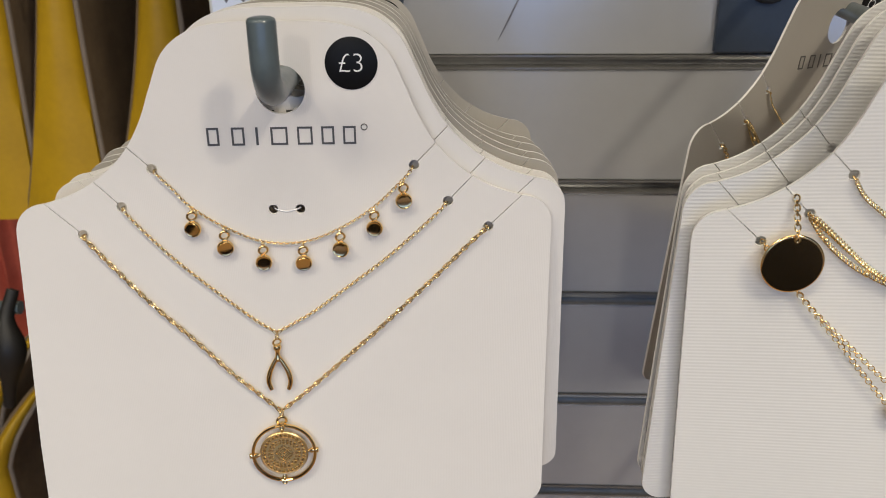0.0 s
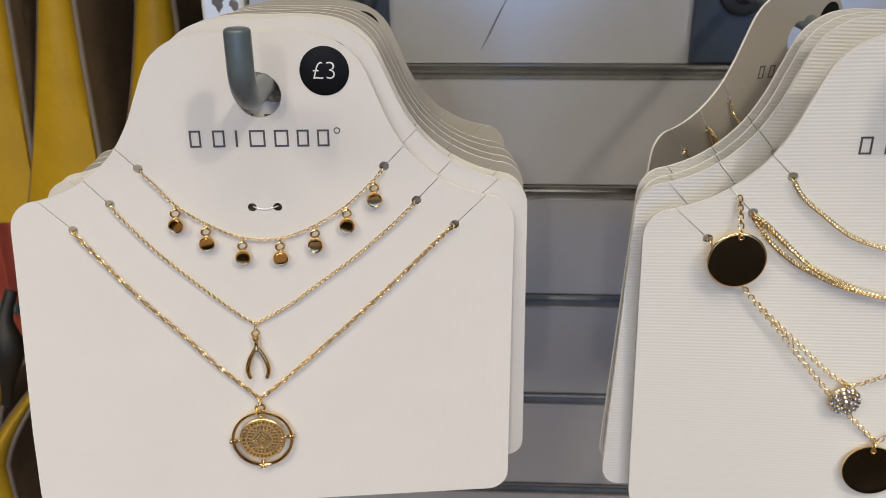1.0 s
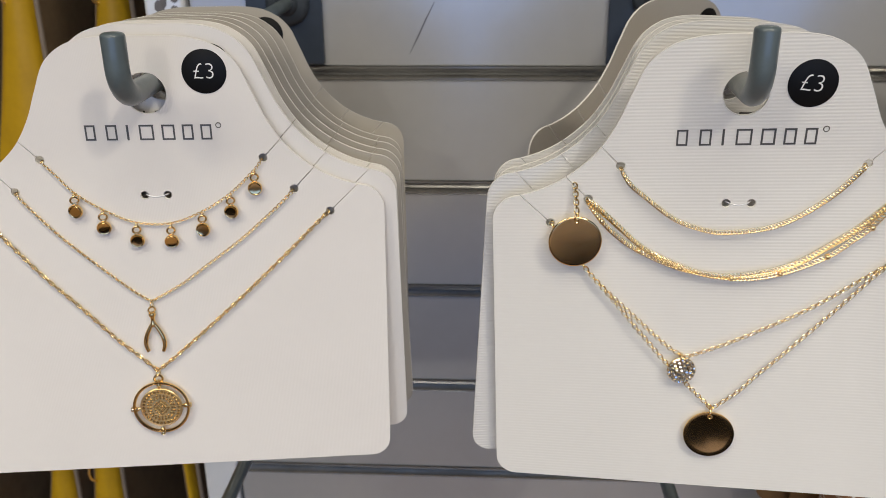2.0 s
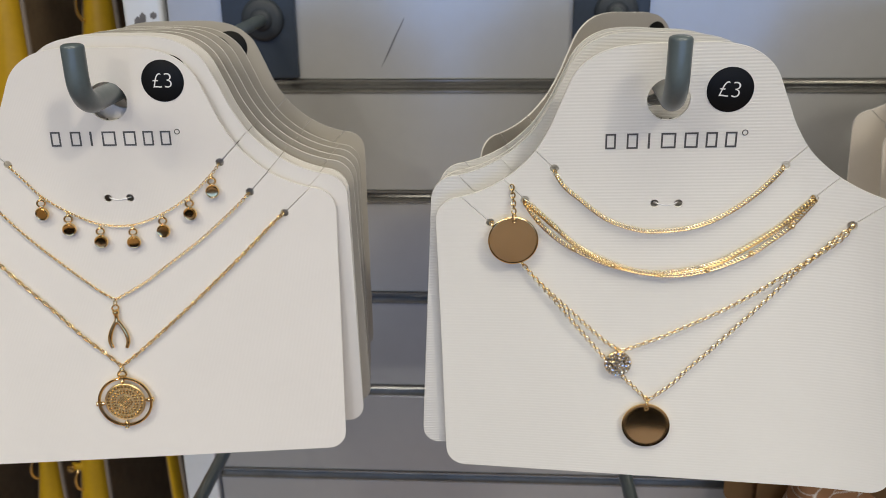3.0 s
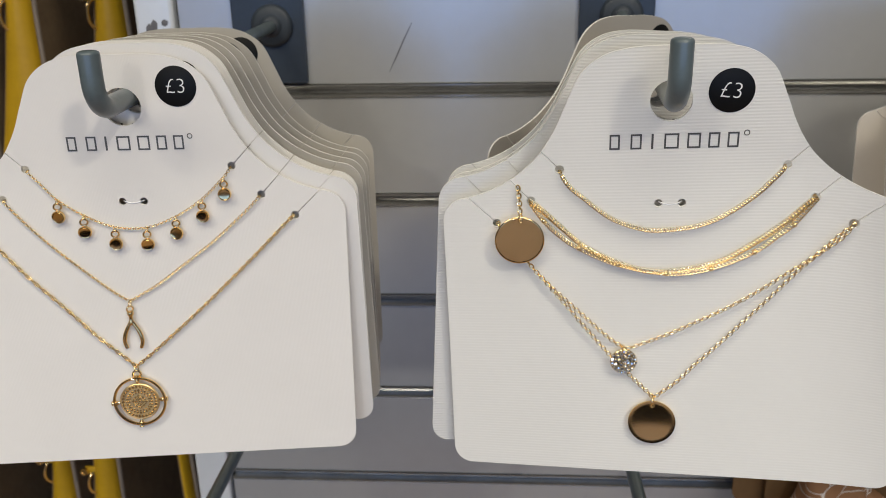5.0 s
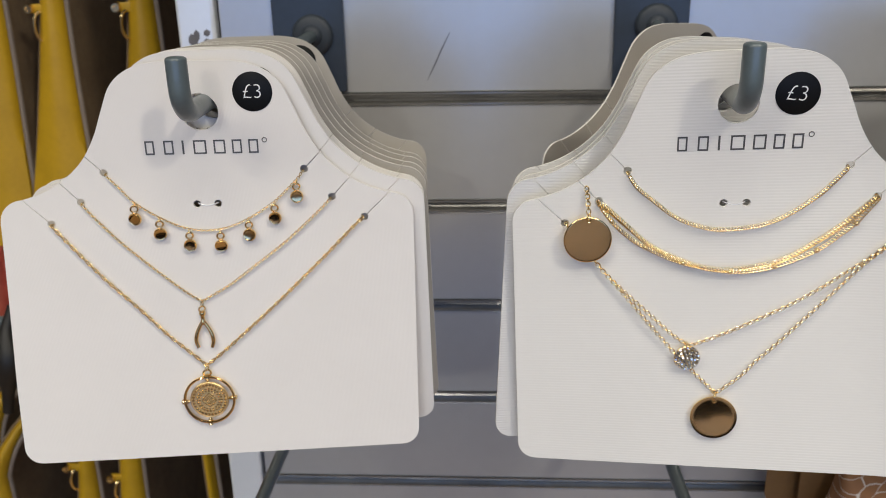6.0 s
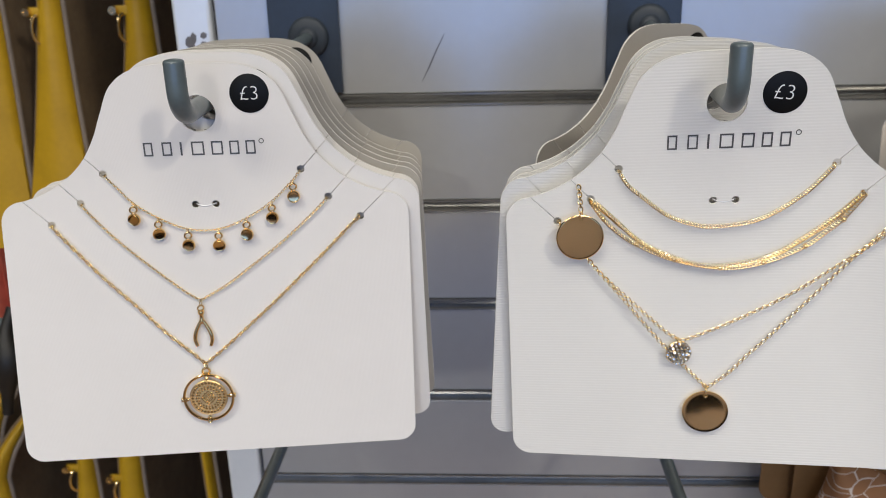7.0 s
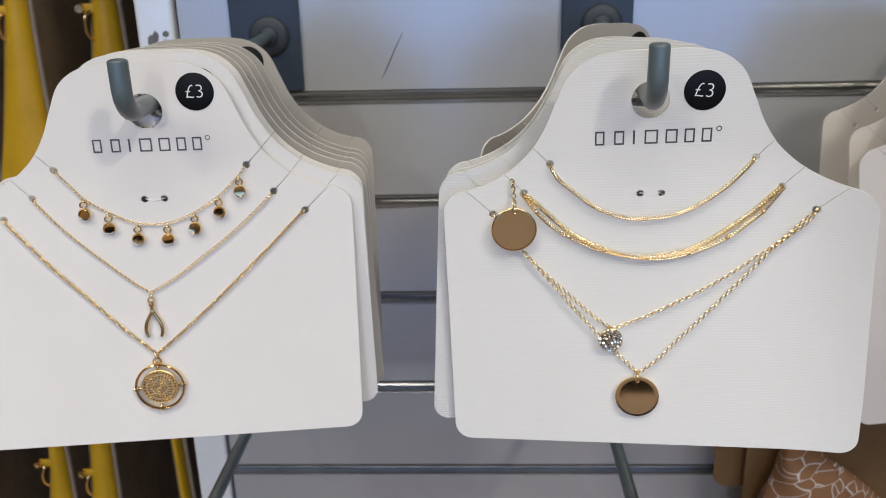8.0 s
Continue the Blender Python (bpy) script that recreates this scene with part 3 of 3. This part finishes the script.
nk = thing("wishbone_necklace", M_L, "gold-tone fine chain necklace with wishbone pendant", "necklace", "necklaces")
part("chain", chain(on_path(BL, [(-41.4, -10.2), (-37.8, -14.8), (-30.5, -23.0), (-21.4, -31.6), (-10.3, -41.3), (-4.7, -45.2)]), 0.00088, 0.00138, 0.00096, 0.00015, "cable"), GOLD, nk)
part("chain", chain(on_path(BL, [(-4.7, -45.2), (0.0, -42.7), (6.0, -39.2), (13.4, -33.8), (25.0, -25.2), (35.7, -15.8), (41.2, -10.4)]), 0.00088, 0.00138, 0.00096, 0.00015, "cable"), GOLD, nk)
wb = Shape()
up = 1.3
for sgn in (-1, 1):
    arm = spline([on_card(BL, -4.8 + sgn * u, v, up) for u, v in ((0.4, -52.4), (1.3, -54.0), (2.35, -56.2), (2.9, -58.4), (2.85, -60.0), (2.3, -61.7))], 6)
    k = len(arm)
    wb.tube(arm, [0.00074 - 0.00016 * abs(2 * i / k - 1) for i in range(k)], 10)
wb.tube([on_card(BL, -4.85, v, up) for v in (-48.4, -48.7, -49.2, -49.8, -50.2, -51.4, -52.5, -53.4)], [0.0006, 0.00105, 0.00118, 0.00105, 0.00072, 0.00068, 0.00092, 0.0004], 12)
pend = part("wishbone_pendant", wb, GOLD_MIRROR, nk)
part("pendant_ring", ring(Shape(), on_card(BL, -4.85, -47.7, 1.3), 0.00105, 0.00028, pose(0, 0, 0, 10, 0, 25)), GOLD, pend)
part("jump_ring", ring(Shape(), on_card(BL, -4.75, -46.0, 1.2), 0.0009, 0.0002, pose(0, 0, 0, 0, 0, 80), 12), GOLD, pend)

nk = thing("medallion_necklace", M_L, "gold-tone twisted chain necklace with round ornate medallion", "necklace", "necklaces")
for pts in ([(-52.1, -17.3), (-45.9, -25.0), (-36.6, -36.1), (-25.6, -47.6), (-16.7, -57.4), (-9.7, -64.0), (-5.0, -68.6)], [(-5.0, -68.6), (2.8, -62.5), (16.2, -50.9), (26.2, -41.8), (38.8, -29.8), (47.7, -20.9), (51.8, -17.0)]):
    part("chain", chain(on_path(BL, pts, 1.0), 0.00064, 0.00150, 0.00112, 0.00015, "rope"), GOLD, nk)
c = on_card(BL, -4.9, -81.1, 1.6)
tilt = pose(0, 0, 0, -5.5, 0, 2)
mm = Matrix.Translation(c) @ tilt
hoop = Shape()
hoop.lathe([(0.0081, 0.0), (0.00823, -0.00045), (0.0086, -0.00066), (0.00897, -0.00045), (0.0091, 0.0), (0.00897, 0.00045), (0.0086, 0.00055), (0.00823, 0.0004), (0.0081, 0.0)], mm, 56)
hoop.f = hoop.f[:-2]
md = part("medallion_hoop", hoop, GOLD_MIRROR, nk)
coin = Shape()
coin.lathe([(0.0064, 0.0005), (0.0067, 0.0002), (0.0067, -0.0003), (0.00645, -0.0005), (0.0062, -0.00045), (0.0061, -0.00025), (0.0051, -0.00025), (0.00505, -0.00045), (0.0048, -0.00045), (0.00475, -0.00028), (0.0032, -0.00028), (0.00315, -0.00042), (0.0029, -0.00042), (0.00285, -0.0003), (0.0002, -0.0003)], mm, 56)
plate, coin = coin, Shape()
for r, count, rr in ((0.0056, 30, 0.00056), (0.0042, 24, 0.00050), (0.0034, 20, 0.00042), (0.0021, 14, 0.00036), (0.0012, 8, 0.0003), (0.0, 1, 0.0004)):
    for k in range(count):
        a = 2 * math.pi * k / count
        coin.ball(mm @ Vector((r * math.cos(a), -0.0003, r * math.sin(a))), rr, 1)
for half, wd in ((0.0026, 0.00022), (0.0017, 0.0002), (0.0010, 0.00018)):
    for k in range(4):
        coin.tube([mm @ Vector((half * math.cos(math.pi / 2 * q), -0.00038, half * math.sin(math.pi / 2 * q))) for q in (k, k + 1)], wd, 6)
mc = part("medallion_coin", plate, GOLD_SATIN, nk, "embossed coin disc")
part("coin_relief", coin, GOLD, mc, "raised beads and diamonds")
for k, a in enumerate((3, 91, 183, 268)):
    d = Vector((math.cos(radians(a)), 0, math.sin(radians(a))))
    knob = Shape().tube([mm @ (d * r) for r in (0.0064, 0.0070, 0.0077, 0.0081, 0.0090, 0.0095, 0.0097)], [0.0004, 0.00045, 0.00085, 0.00062, 0.00062, 0.0009, 0.0005], 10)
    part("medallion_joint", knob, GOLD, md)
part("pendant_ring", ring(Shape(), on_card(BL, -5.0, -71.1, 1.5), 0.0013, 0.0004, pose(0, 0, 0, 8, 0, 15)), GOLD, md)
part("jump_ring", ring(Shape(), on_card(BL, -5.0, -69.3, 1.2), 0.0010, 0.00026, pose(0, 0, 0, 0, 0, 70), 12), GOLD, md)


def right_set(m, bend, label, disc=True):
    """The three layered necklaces of a ribbed card."""
    made = []
    nk = thing("curb_necklace", m, "gold-tone fine curb chain choker" + label, "necklace", "necklaces")
    part("chain", chain(on_path(bend, [(-32.9, -0.7), (-30.2, -4.9), (-25.9, -8.7), (-17.3, -15.3), (-7.9, -18.6), (-1.2, -18.8), (8.3, -17.6), (16.1, -14.4), (24.0, -9.0), (28.9, -4.3), (32.2, -0.6)], 2.3), 0.00092, 0.00146, 0.00104, 0.00017, "curb"), GOLD, nk)
    made.append(nk)
    nk = thing("triple_chain_necklace", m, "gold-tone necklace of three layered curb chains" + label, "necklace", "necklaces")
    strands = ([(-41.8, -9.8), (-39.1, -11.6), (-33.8, -16.6), (-25.8, -24.0), (-15.3, -29.7), (-3.4, -32.2), (9.0, -30.8), (17.0, -28.2), (25.4, -23.1), (33.4, -17.2), (41.3, -9.6)],
               [(-41.8, -10.3), (-37.9, -15.8), (-33.2, -20.5), (-27.2, -24.6), (-15.3, -29.9), (0.2, -32.7), (12.7, -31.2), (25.1, -26.1), (31.3, -21.6), (36.1, -17.6), (41.7, -10.2)],
               [(-41.8, -10.0), (-36.5, -14.5), (-31.9, -18.7), (-24.0, -25.1), (-11.9, -30.6), (-3.4, -32.5), (9.0, -31.4), (17.0, -28.6), (25.4, -23.5), (33.5, -17.8), (41.4, -9.8)])
    for k, pts in enumerate(strands):
        part("chain", chain(on_path(bend, pts, 2.1 + 0.4 * (k % 2)), 0.00104, 0.00162, 0.00112, 0.00018, "curb"), GOLD, nk)
    for u, v in ((-37.9, -15.6), (-27.2, -24.6), (-15.3, -29.9), (-0.7, -32.9), (12.7, -31.3), (25.1, -26.1), (36.0, -17.5)):
        part("bead", Shape().ball(on_card(bend, u, v, 2.3), 0.00082, 2), GOLD, nk)
    made.append(nk)
    nk = thing("disc_necklace", m, "gold-tone cable chain necklace with crystal disc" + label, "necklace", "necklaces")
    a = [(-51.9, -17.0), (-42.8, -29.4), (-38.1, -35.0), (-28.0, -45.0), (-17.9, -54.8), (-13.0, -58.5)]
    b = [(-13.0, -58.5), (-10.1, -58.0), (0.3, -53.6), (8.9, -49.3), (18.9, -44.0), (26.7, -39.1), (32.6, -34.9), (42.0, -27.7), (49.2, -19.6), (52.1, -16.6)]
    d = [(-51.9, -17.2), (-42.8, -29.7), (-36.3, -37.5), (-29.7, -45.4), (-25.1, -51.2), (-17.8, -60.2), (-10.6, -68.2), (-3.2, -75.8)]
    e = [(-3.2, -75.8), (4.4, -69.4), (9.0, -64.1), (14.5, -58.5), (21.5, -50.9), (31.3, -40.2), (40.6, -29.5), (49.0, -21.4), (52.1, -16.4)]
    for k, pts in enumerate((a, b, d, e)):
        part("chain", chain(on_path(bend, pts, (2.5, 1.8, 2.5, 1.8)[k]), 0.00128, 0.00186, 0.00132, 0.00015, "cable"), GOLD, nk)
    c = on_card(bend, -12.7, -63.0, 1.9)
    tm = Matrix.Translation(c) @ pose(0, 0, 0, -5, 0, 3)
    gem = part("crystal_disc", Shape().lathe([(0.0038, 0.0009), (0.0042, 0.0004), (0.0043, -0.0002), (0.0040, -0.0005), (0.0037, -0.0004)], tm, 32), GOLD, nk, "disc set with clear crystals")
    for r, count, rr in ((0.0, 1, 0.00070), (0.00135, 6, 0.00066), (0.00262, 12, 0.00064), (0.00375, 19, 0.00058)):
        for k in range(count):
            t = 2 * math.pi * (k + 0.3 * count) / max(1, count)
            part("crystal", Shape().ball(tm @ Vector((r * math.cos(t), -0.00062 + 0.04 * r, r * math.sin(t))), rr, 1, pose(0, 0, 0, 40 * k, 25 * k, 70 * k)), CRYSTAL, gem, sharp=5)
    part("jump_ring", ring(Shape(), on_card(bend, -12.9, -58.8, 1.9), 0.0009, 0.00028, pose(0, 0, 0, 0, 0, 75), 12), GOLD, gem)
    c = on_card(bend, -3.3, -84.5, 1.8)
    dish = [(0.0073, 0.00065), (0.0076, 0.0004), (0.0076, 0.0), (0.00755, -0.00012), (0.0074, -0.00014), (0.0060, -0.00005), (0.0040, 0.00005), (0.0020, 0.00011), (0.0003, 0.00013)]
    tm = Matrix.Translation(c) @ pose(0, 0, 0, -8.7, 0, -3)
    pd = part("disc_pendant", Shape().lathe(dish, tm, 56), GOLD_MIRROR, nk, "slightly dished mirror disc")
    part("eyelet", ring(Shape(), tm @ Vector((0, -0.0002, 0.0061)), 0.0006, 0.0002, None, 14), GOLD, pd)
    part("jump_ring", ring(Shape(), on_card(bend, -3.2, -76.8, 1.8), 0.0011, 0.0003, pose(0, 0, 0, 0, 0, 70), 14), GOLD, pd)
    made.append(nk)
    if not disc:
        return made
    c = on_card(bend, -45.3, -21.3, 3.5)
    tm = Matrix.Translation(c) @ pose(0, 0, 0, -4.0, 0, 3)
    flat = [(0.0073, 0.0004), (0.0076, 0.0002), (0.0076, -0.0001), (0.0074, -0.0003), (0.0072, -0.00032), (0.0069, -0.00032), (0.0064, -0.00032), (0.0003, -0.00032)]
    fd = part("disc_pendant", Shape().lathe(flat, tm, 56), GOLD_MIRROR, nk, "flat mirror disc")
    part("eyelet", ring(Shape(), tm @ Vector((0.0004, -0.0003, 0.0064)), 0.0006, 0.0002, None, 14), GOLD, fd)
    part("drop_chain", chain([on_card(bend, -45.6, -4.8, 0.9), on_card(bend, -45.2, -8.6, 1.6), on_card(bend, -45.0, -12.6, 3.0)], 0.00120, 0.0019, 0.0013, 0.00024, "cable"), GOLD, fd)
    part("jump_ring", ring(Shape(), on_card(bend, -45.0, -13.8, 3.4), 0.0010, 0.00028, pose(0, 0, 0, 0, 0, 60), 14), GOLD, fd)
    return made


right_set(M_R, BR, "")
right_set(M_RR, bend_rear, ", on a card further back", False)


# ---- bags on the side bay ----
def bag(x_right, w_top, w_low, z_top, z_low, y0, label, ring_on=True, drop=0.0, round_top=False, sweep=0.0):
    """A yellow bag hung edge-on: tapering gusset to the aisle, taupe suede sides, ring on a tab."""
    m = pose(x_right, y0, z_top)
    t = thing("hanging_bag", m, label, "bag", "hanging bags")
    hgt = z_top - z_low
    g, rows, cols = Shape(), 22, 9
    vs = []

    def width(f):
        w = w_top + (w_low - w_top) * f ** 1.7
        if round_top:
            w *= math.sqrt(min(1.0, 0.10 + f * 5.0))
        return w

    def drift(f):
        return 0.0015 * math.sin(5 * f + x_right * 40) - sweep * min(1.0, f * 4.5) ** 0.75

    def bulge(f, c):
        return -0.006 * (1 - (2 * c - 1) ** 2) + (0.05 * (1 - min(1, f * 6)) ** 2 if round_top else 0.0)

    for i in range(rows + 1):
        f = i / rows
        for k in range(cols + 1):
            c = k / cols
            vs.append((-width(f) * (1 - c) + drift(f), bulge(f, c), -hgt * f))
        for k in range(cols + 1):
            c = 1 - k / cols
            vs.append((-width(f) * (1 - c) + drift(f), 0.016 + (bulge(f, 0.5) + 0.006 if round_top else 0), -hgt * f))
    n = 2 * (cols + 1)
    fs = [(i * n + k, i * n + (k + 1) % n, (i + 1) * n + (k + 1) % n, (i + 1) * n + k) for i in range(rows) for k in range(n)]
    fs += [tuple(range(n)), tuple(rows * n + k for k in range(n))]
    g.add(vs, fs)
    part("gusset", g, YELLOW, t, "yellow leather gusset", 60)
    for side in (0, 1):
        sd = Shape()
        vs = []
        for i in range(rows + 1):
            f = i / rows
            wob = drift(f)
            x = (wob if side else -width(f) + wob)
            o = 0.0035 if side else -0.0035
            y_in = 0.004 + (bulge(f, 0.5) + 0.006 if round_top else 0)
            vs += [(x, y_in, -hgt * f), (x + o, y_in + 0.001, -hgt * f), (x + o, 0.07, -hgt * f), (x + o * 0.4, 0.15, -hgt * f), (x, 0.15, -hgt * f)]
        fs = [(i * 5 + k, i * 5 + (k + 1) % 5, (i + 1) * 5 + (k + 1) % 5, (i + 1) * 5 + k) for i in range(rows) for k in range(5)]
        fs += [(0, 1, 2, 3, 4), tuple(rows * 5 + k for k in range(5))]
        sd.add(vs, fs)
        part("side_panel", sd, TAUPE, t, "taupe suede side")
        if side:
            edge = [(0.0026 + drift(i / rows), 0.0025 + (bulge(i / rows, 0.5) + 0.006 if round_top else 0), -hgt * i / rows) for i in range(rows + 1)]
            part("piping", Shape().tube(edge, 0.0019, 8), LIP, t, "grey-beige edge piping")
    part("hang_loop", Shape().box(-width(0.08), 0.002, 0.10, 0.104, -0.03, -0.001, 0.0008), TAUPE, t)
    peg = thing("bag_hook", pose(x_right - width(0.08) / 2, 0.802, z_top - 0.015), "grey steel hook through the bag's loop", "hook", "bag hooks")
    part("hook_arm", Shape().tube([(0, 0, 0), (0, y0 + 0.06 - 0.802, 0), (0, y0 + 0.052 - 0.802, 0.006)], 0.0028, 10), STEEL, peg)
    if ring_on:
        zr = 1.3905 - z_top + drop
        xl = -width(max(0, -zr / hgt)) + 0.002
        tab = part("ring_tab", Shape().box(xl - 0.010, xl + 0.006, -0.003, 0.0005, zr - 0.0035, zr + 0.0035, 0.001), YELLOW, t)
        part("rivet", Shape().lathe([(0.0012, -0.0058), (0.0016, -0.0066), (0.003, -0.0066), (0.0036, -0.0056), (0.0036, -0.003)], Matrix.Translation((xl - 0.009, 0, zr)), 20), GOLD, tab, "pale gold rivet")
        m2 = pose(0, 0, 0, 0, 0, 50)
        rg = Shape().tube([Vector((xl - 0.002, -0.002, zr - 0.0125)) + m2 @ Vector((0.0062 * math.cos(2 * math.pi * k / 24), 0, 0.0105 * math.sin(2 * math.pi * k / 24))) for k in range(24)], 0.0011, 8, closed=True)
        part("ring", rg, GOLD, tab, "gold ring")
    return t


UP, LOW = (1.475, 1.2), (1.0465, 0.76)
bag(-0.1930, 0.0100, 0.062, *UP, 0.545, "mustard yellow bag with taupe sides, hung edge-on", drop=-0.0058)
bag(-0.2594, 0.0090, 0.062, *UP, 0.545, "mustard yellow bag with taupe sides, hung edge-on", drop=-0.0058)
bag(-0.3126, 0.0100, 0.060, *UP, 0.552, "mustard yellow bag with taupe sides, hung edge-on", drop=-0.0058)
bag(-0.3692, 0.0100, 0.060, *UP, 0.558, "mustard yellow bag with taupe sides, hung edge-on")
bag(-0.1921, 0.0080, 0.013, *LOW, 0.552, "mustard yellow bag in the lower row, hung edge-on", False)
bag(-0.2561, 0.0160, 0.060, *LOW, 0.545, "mustard yellow bag in the lower row, hung edge-on", True, -0.407)
bag(-0.3031, 0.0100, 0.075, *LOW, 0.550, "mustard yellow bag in the lower row, hung edge-on", True, -0.400)
bag(-0.3412, 0.0130, 0.040, 1.0525, 0.76, 0.538, "mustard yellow bag with rounded top, lower row", False, 0, True, 0.036)
bag(-0.3549, 0.0150, 0.045, 1.0845, 0.76, 0.560, "mustard yellow bag with rounded top, lower row", False, 0, True, 0.036)

# coral pleated piece, its rail and black tassel
pl = Shape()
cnt = 60
vs = []
for k in range(cnt + 1):
    x = -0.53 + 0.18 * k / cnt
    y = 0.73 + 0.004 * math.sin(k * 1.25)
    vs += [(x, y, 1.20), (x, y + 0.003 * math.sin(k * 0.7), 1.083), (x + 0.002 * math.sin(k), y + 0.006 * math.sin(k * 0.5), 0.98)]
fs = [(k * 3 + j, k * 3 + 3 + j, k * 3 + 4 + j, k * 3 + 1 + j) for k in range(cnt) for j in (0, 1)]
off = len(vs)
vs += [(a, b + 0.004, c) for a, b, c in vs]
fs += [tuple(i + off for i in q[::-1]) for q in fs]
pl.add(vs, fs)
cloth = thing("coral_garment", Matrix(), "coral red pleated fabric item hanging behind bags", "garment")
part("pleated_cloth", pl, RED, cloth, sharp=80)
rail = thing("display_rail", Matrix(), "grey metal rail in front of coral fabric", "rail")
part("rail_bar", Shape().tube([(-0.60, 0.802, 1.1664), (-0.60, 0.48, 1.1664), (-0.59, 0.47, 1.1664), (-0.2923, 0.47, 1.1664)], 0.0045, 14), STEEL, rail)
ts = Shape()
ts.tube(spline([(-0.295, 0.470, 1.1794), (-0.299, 0.462, 1.1614), (-0.298, 0.458, 1.1414), (-0.305, 0.460, 1.1164), (-0.310, 0.462, 1.0964)], 6), [0.004 + 0.006 * math.exp(-((k - 12) / 5) ** 2) for k in range(25)], 14)
tagged(part("black_tassel", ts, BLACK), "black rounded tassel hanging from the rail", "tassel")


# ---- kraft cards and scarf below the second hook ----
def kraft(x0, x1, z0, z1, y, yaw, label):
    s = Shape()
    bm = bmesh.new()
    pts = []
    r = 0.009
    for cx, cz, a0 in ((x1 - r, z1 - r, 0), (x0 + r, z1 - r, 90), (x0 + r, z0 + r, 180), (x1 - r, z0 + r, 270)):
        pts += [(cx + r * math.cos(radians(a0 + 15 * k)), cz + r * math.sin(radians(a0 + 15 * k))) for k in range(7)]
    n = len(pts)
    bm.free()
    s.add([(p[0] - x0, 0, p[1] - z0) for p in pts] + [(p[0] - x0, 0.0009, p[1] - z0) for p in pts], [tuple(range(n)), tuple(range(n, 2 * n))] + [(k, (k + 1) % n, n + (k + 1) % n, n + k) for k in range(n)])
    ob = part("kraft_card", s, KRAFT)
    ob.matrix_basis = pose(x0, y, z0, 0, 0, yaw)
    return tagged(ob, label, "card", "kraft cards")


kraft(0.2236, 0.36, 1.0878, 1.215, 0.374, 0, "brown kraft card with rounded corners behind a scarf")
kraft(0.2389, 0.40, 0.98, 1.215, 0.362, -1, "brown kraft card carrying a printed scarf")


def cloth_lump(name, centre, size, turn, material, seed, label, folds=5):
    bm = bmesh.new()
    bmesh.ops.create_icosphere(bm, subdivisions=5, radius=1.0)
    for q in bm.verts:
        p = q.co.copy()
        d = 1 + 0.10 * noise.noise(p * 1.7 + Vector((seed, 0, 0))) + 0.07 * math.sin(folds * p.x + 3 * p.z + 2.2 * noise.noise(p * 1.2 + Vector((0, seed, 0))))
        q.co = p * d
        q.co.x *= 1 - 0.30 * p.z
    for q in bm.verts:
        q.co = Vector((q.co.x * size[0], q.co.y * size[1], q.co.z * size[2]))
    ob = part(name, Shape().take(bm), material, sharp=80)
    ob.matrix_basis = pose(*centre, *turn)
    return ob


tagged(cloth_lump("scarf", (0.269, 0.340, 1.089), (0.030, 0.014, 0.052), (0, -12, 0), SCARF, 3.0, ""), "tan printed scarf with white leaf lines on kraft card", "scarf", "scarves")
tagged(cloth_lump("scarf", (0.306, 0.345, 1.093), (0.012, 0.009, 0.050), (0, -40, 0), SCARF, 9.0, ""), "blue and mustard scarf fold lying over kraft card", "scarf", "scarves")
tagged(cloth_lump("scarf_knot", (0.3264, 0.341, 1.0675), (0.018, 0.012, 0.016), (0, 20, 0), BLACK, 5.0, ""), "black knotted scarf end on kraft card", "scarf", "scarves")
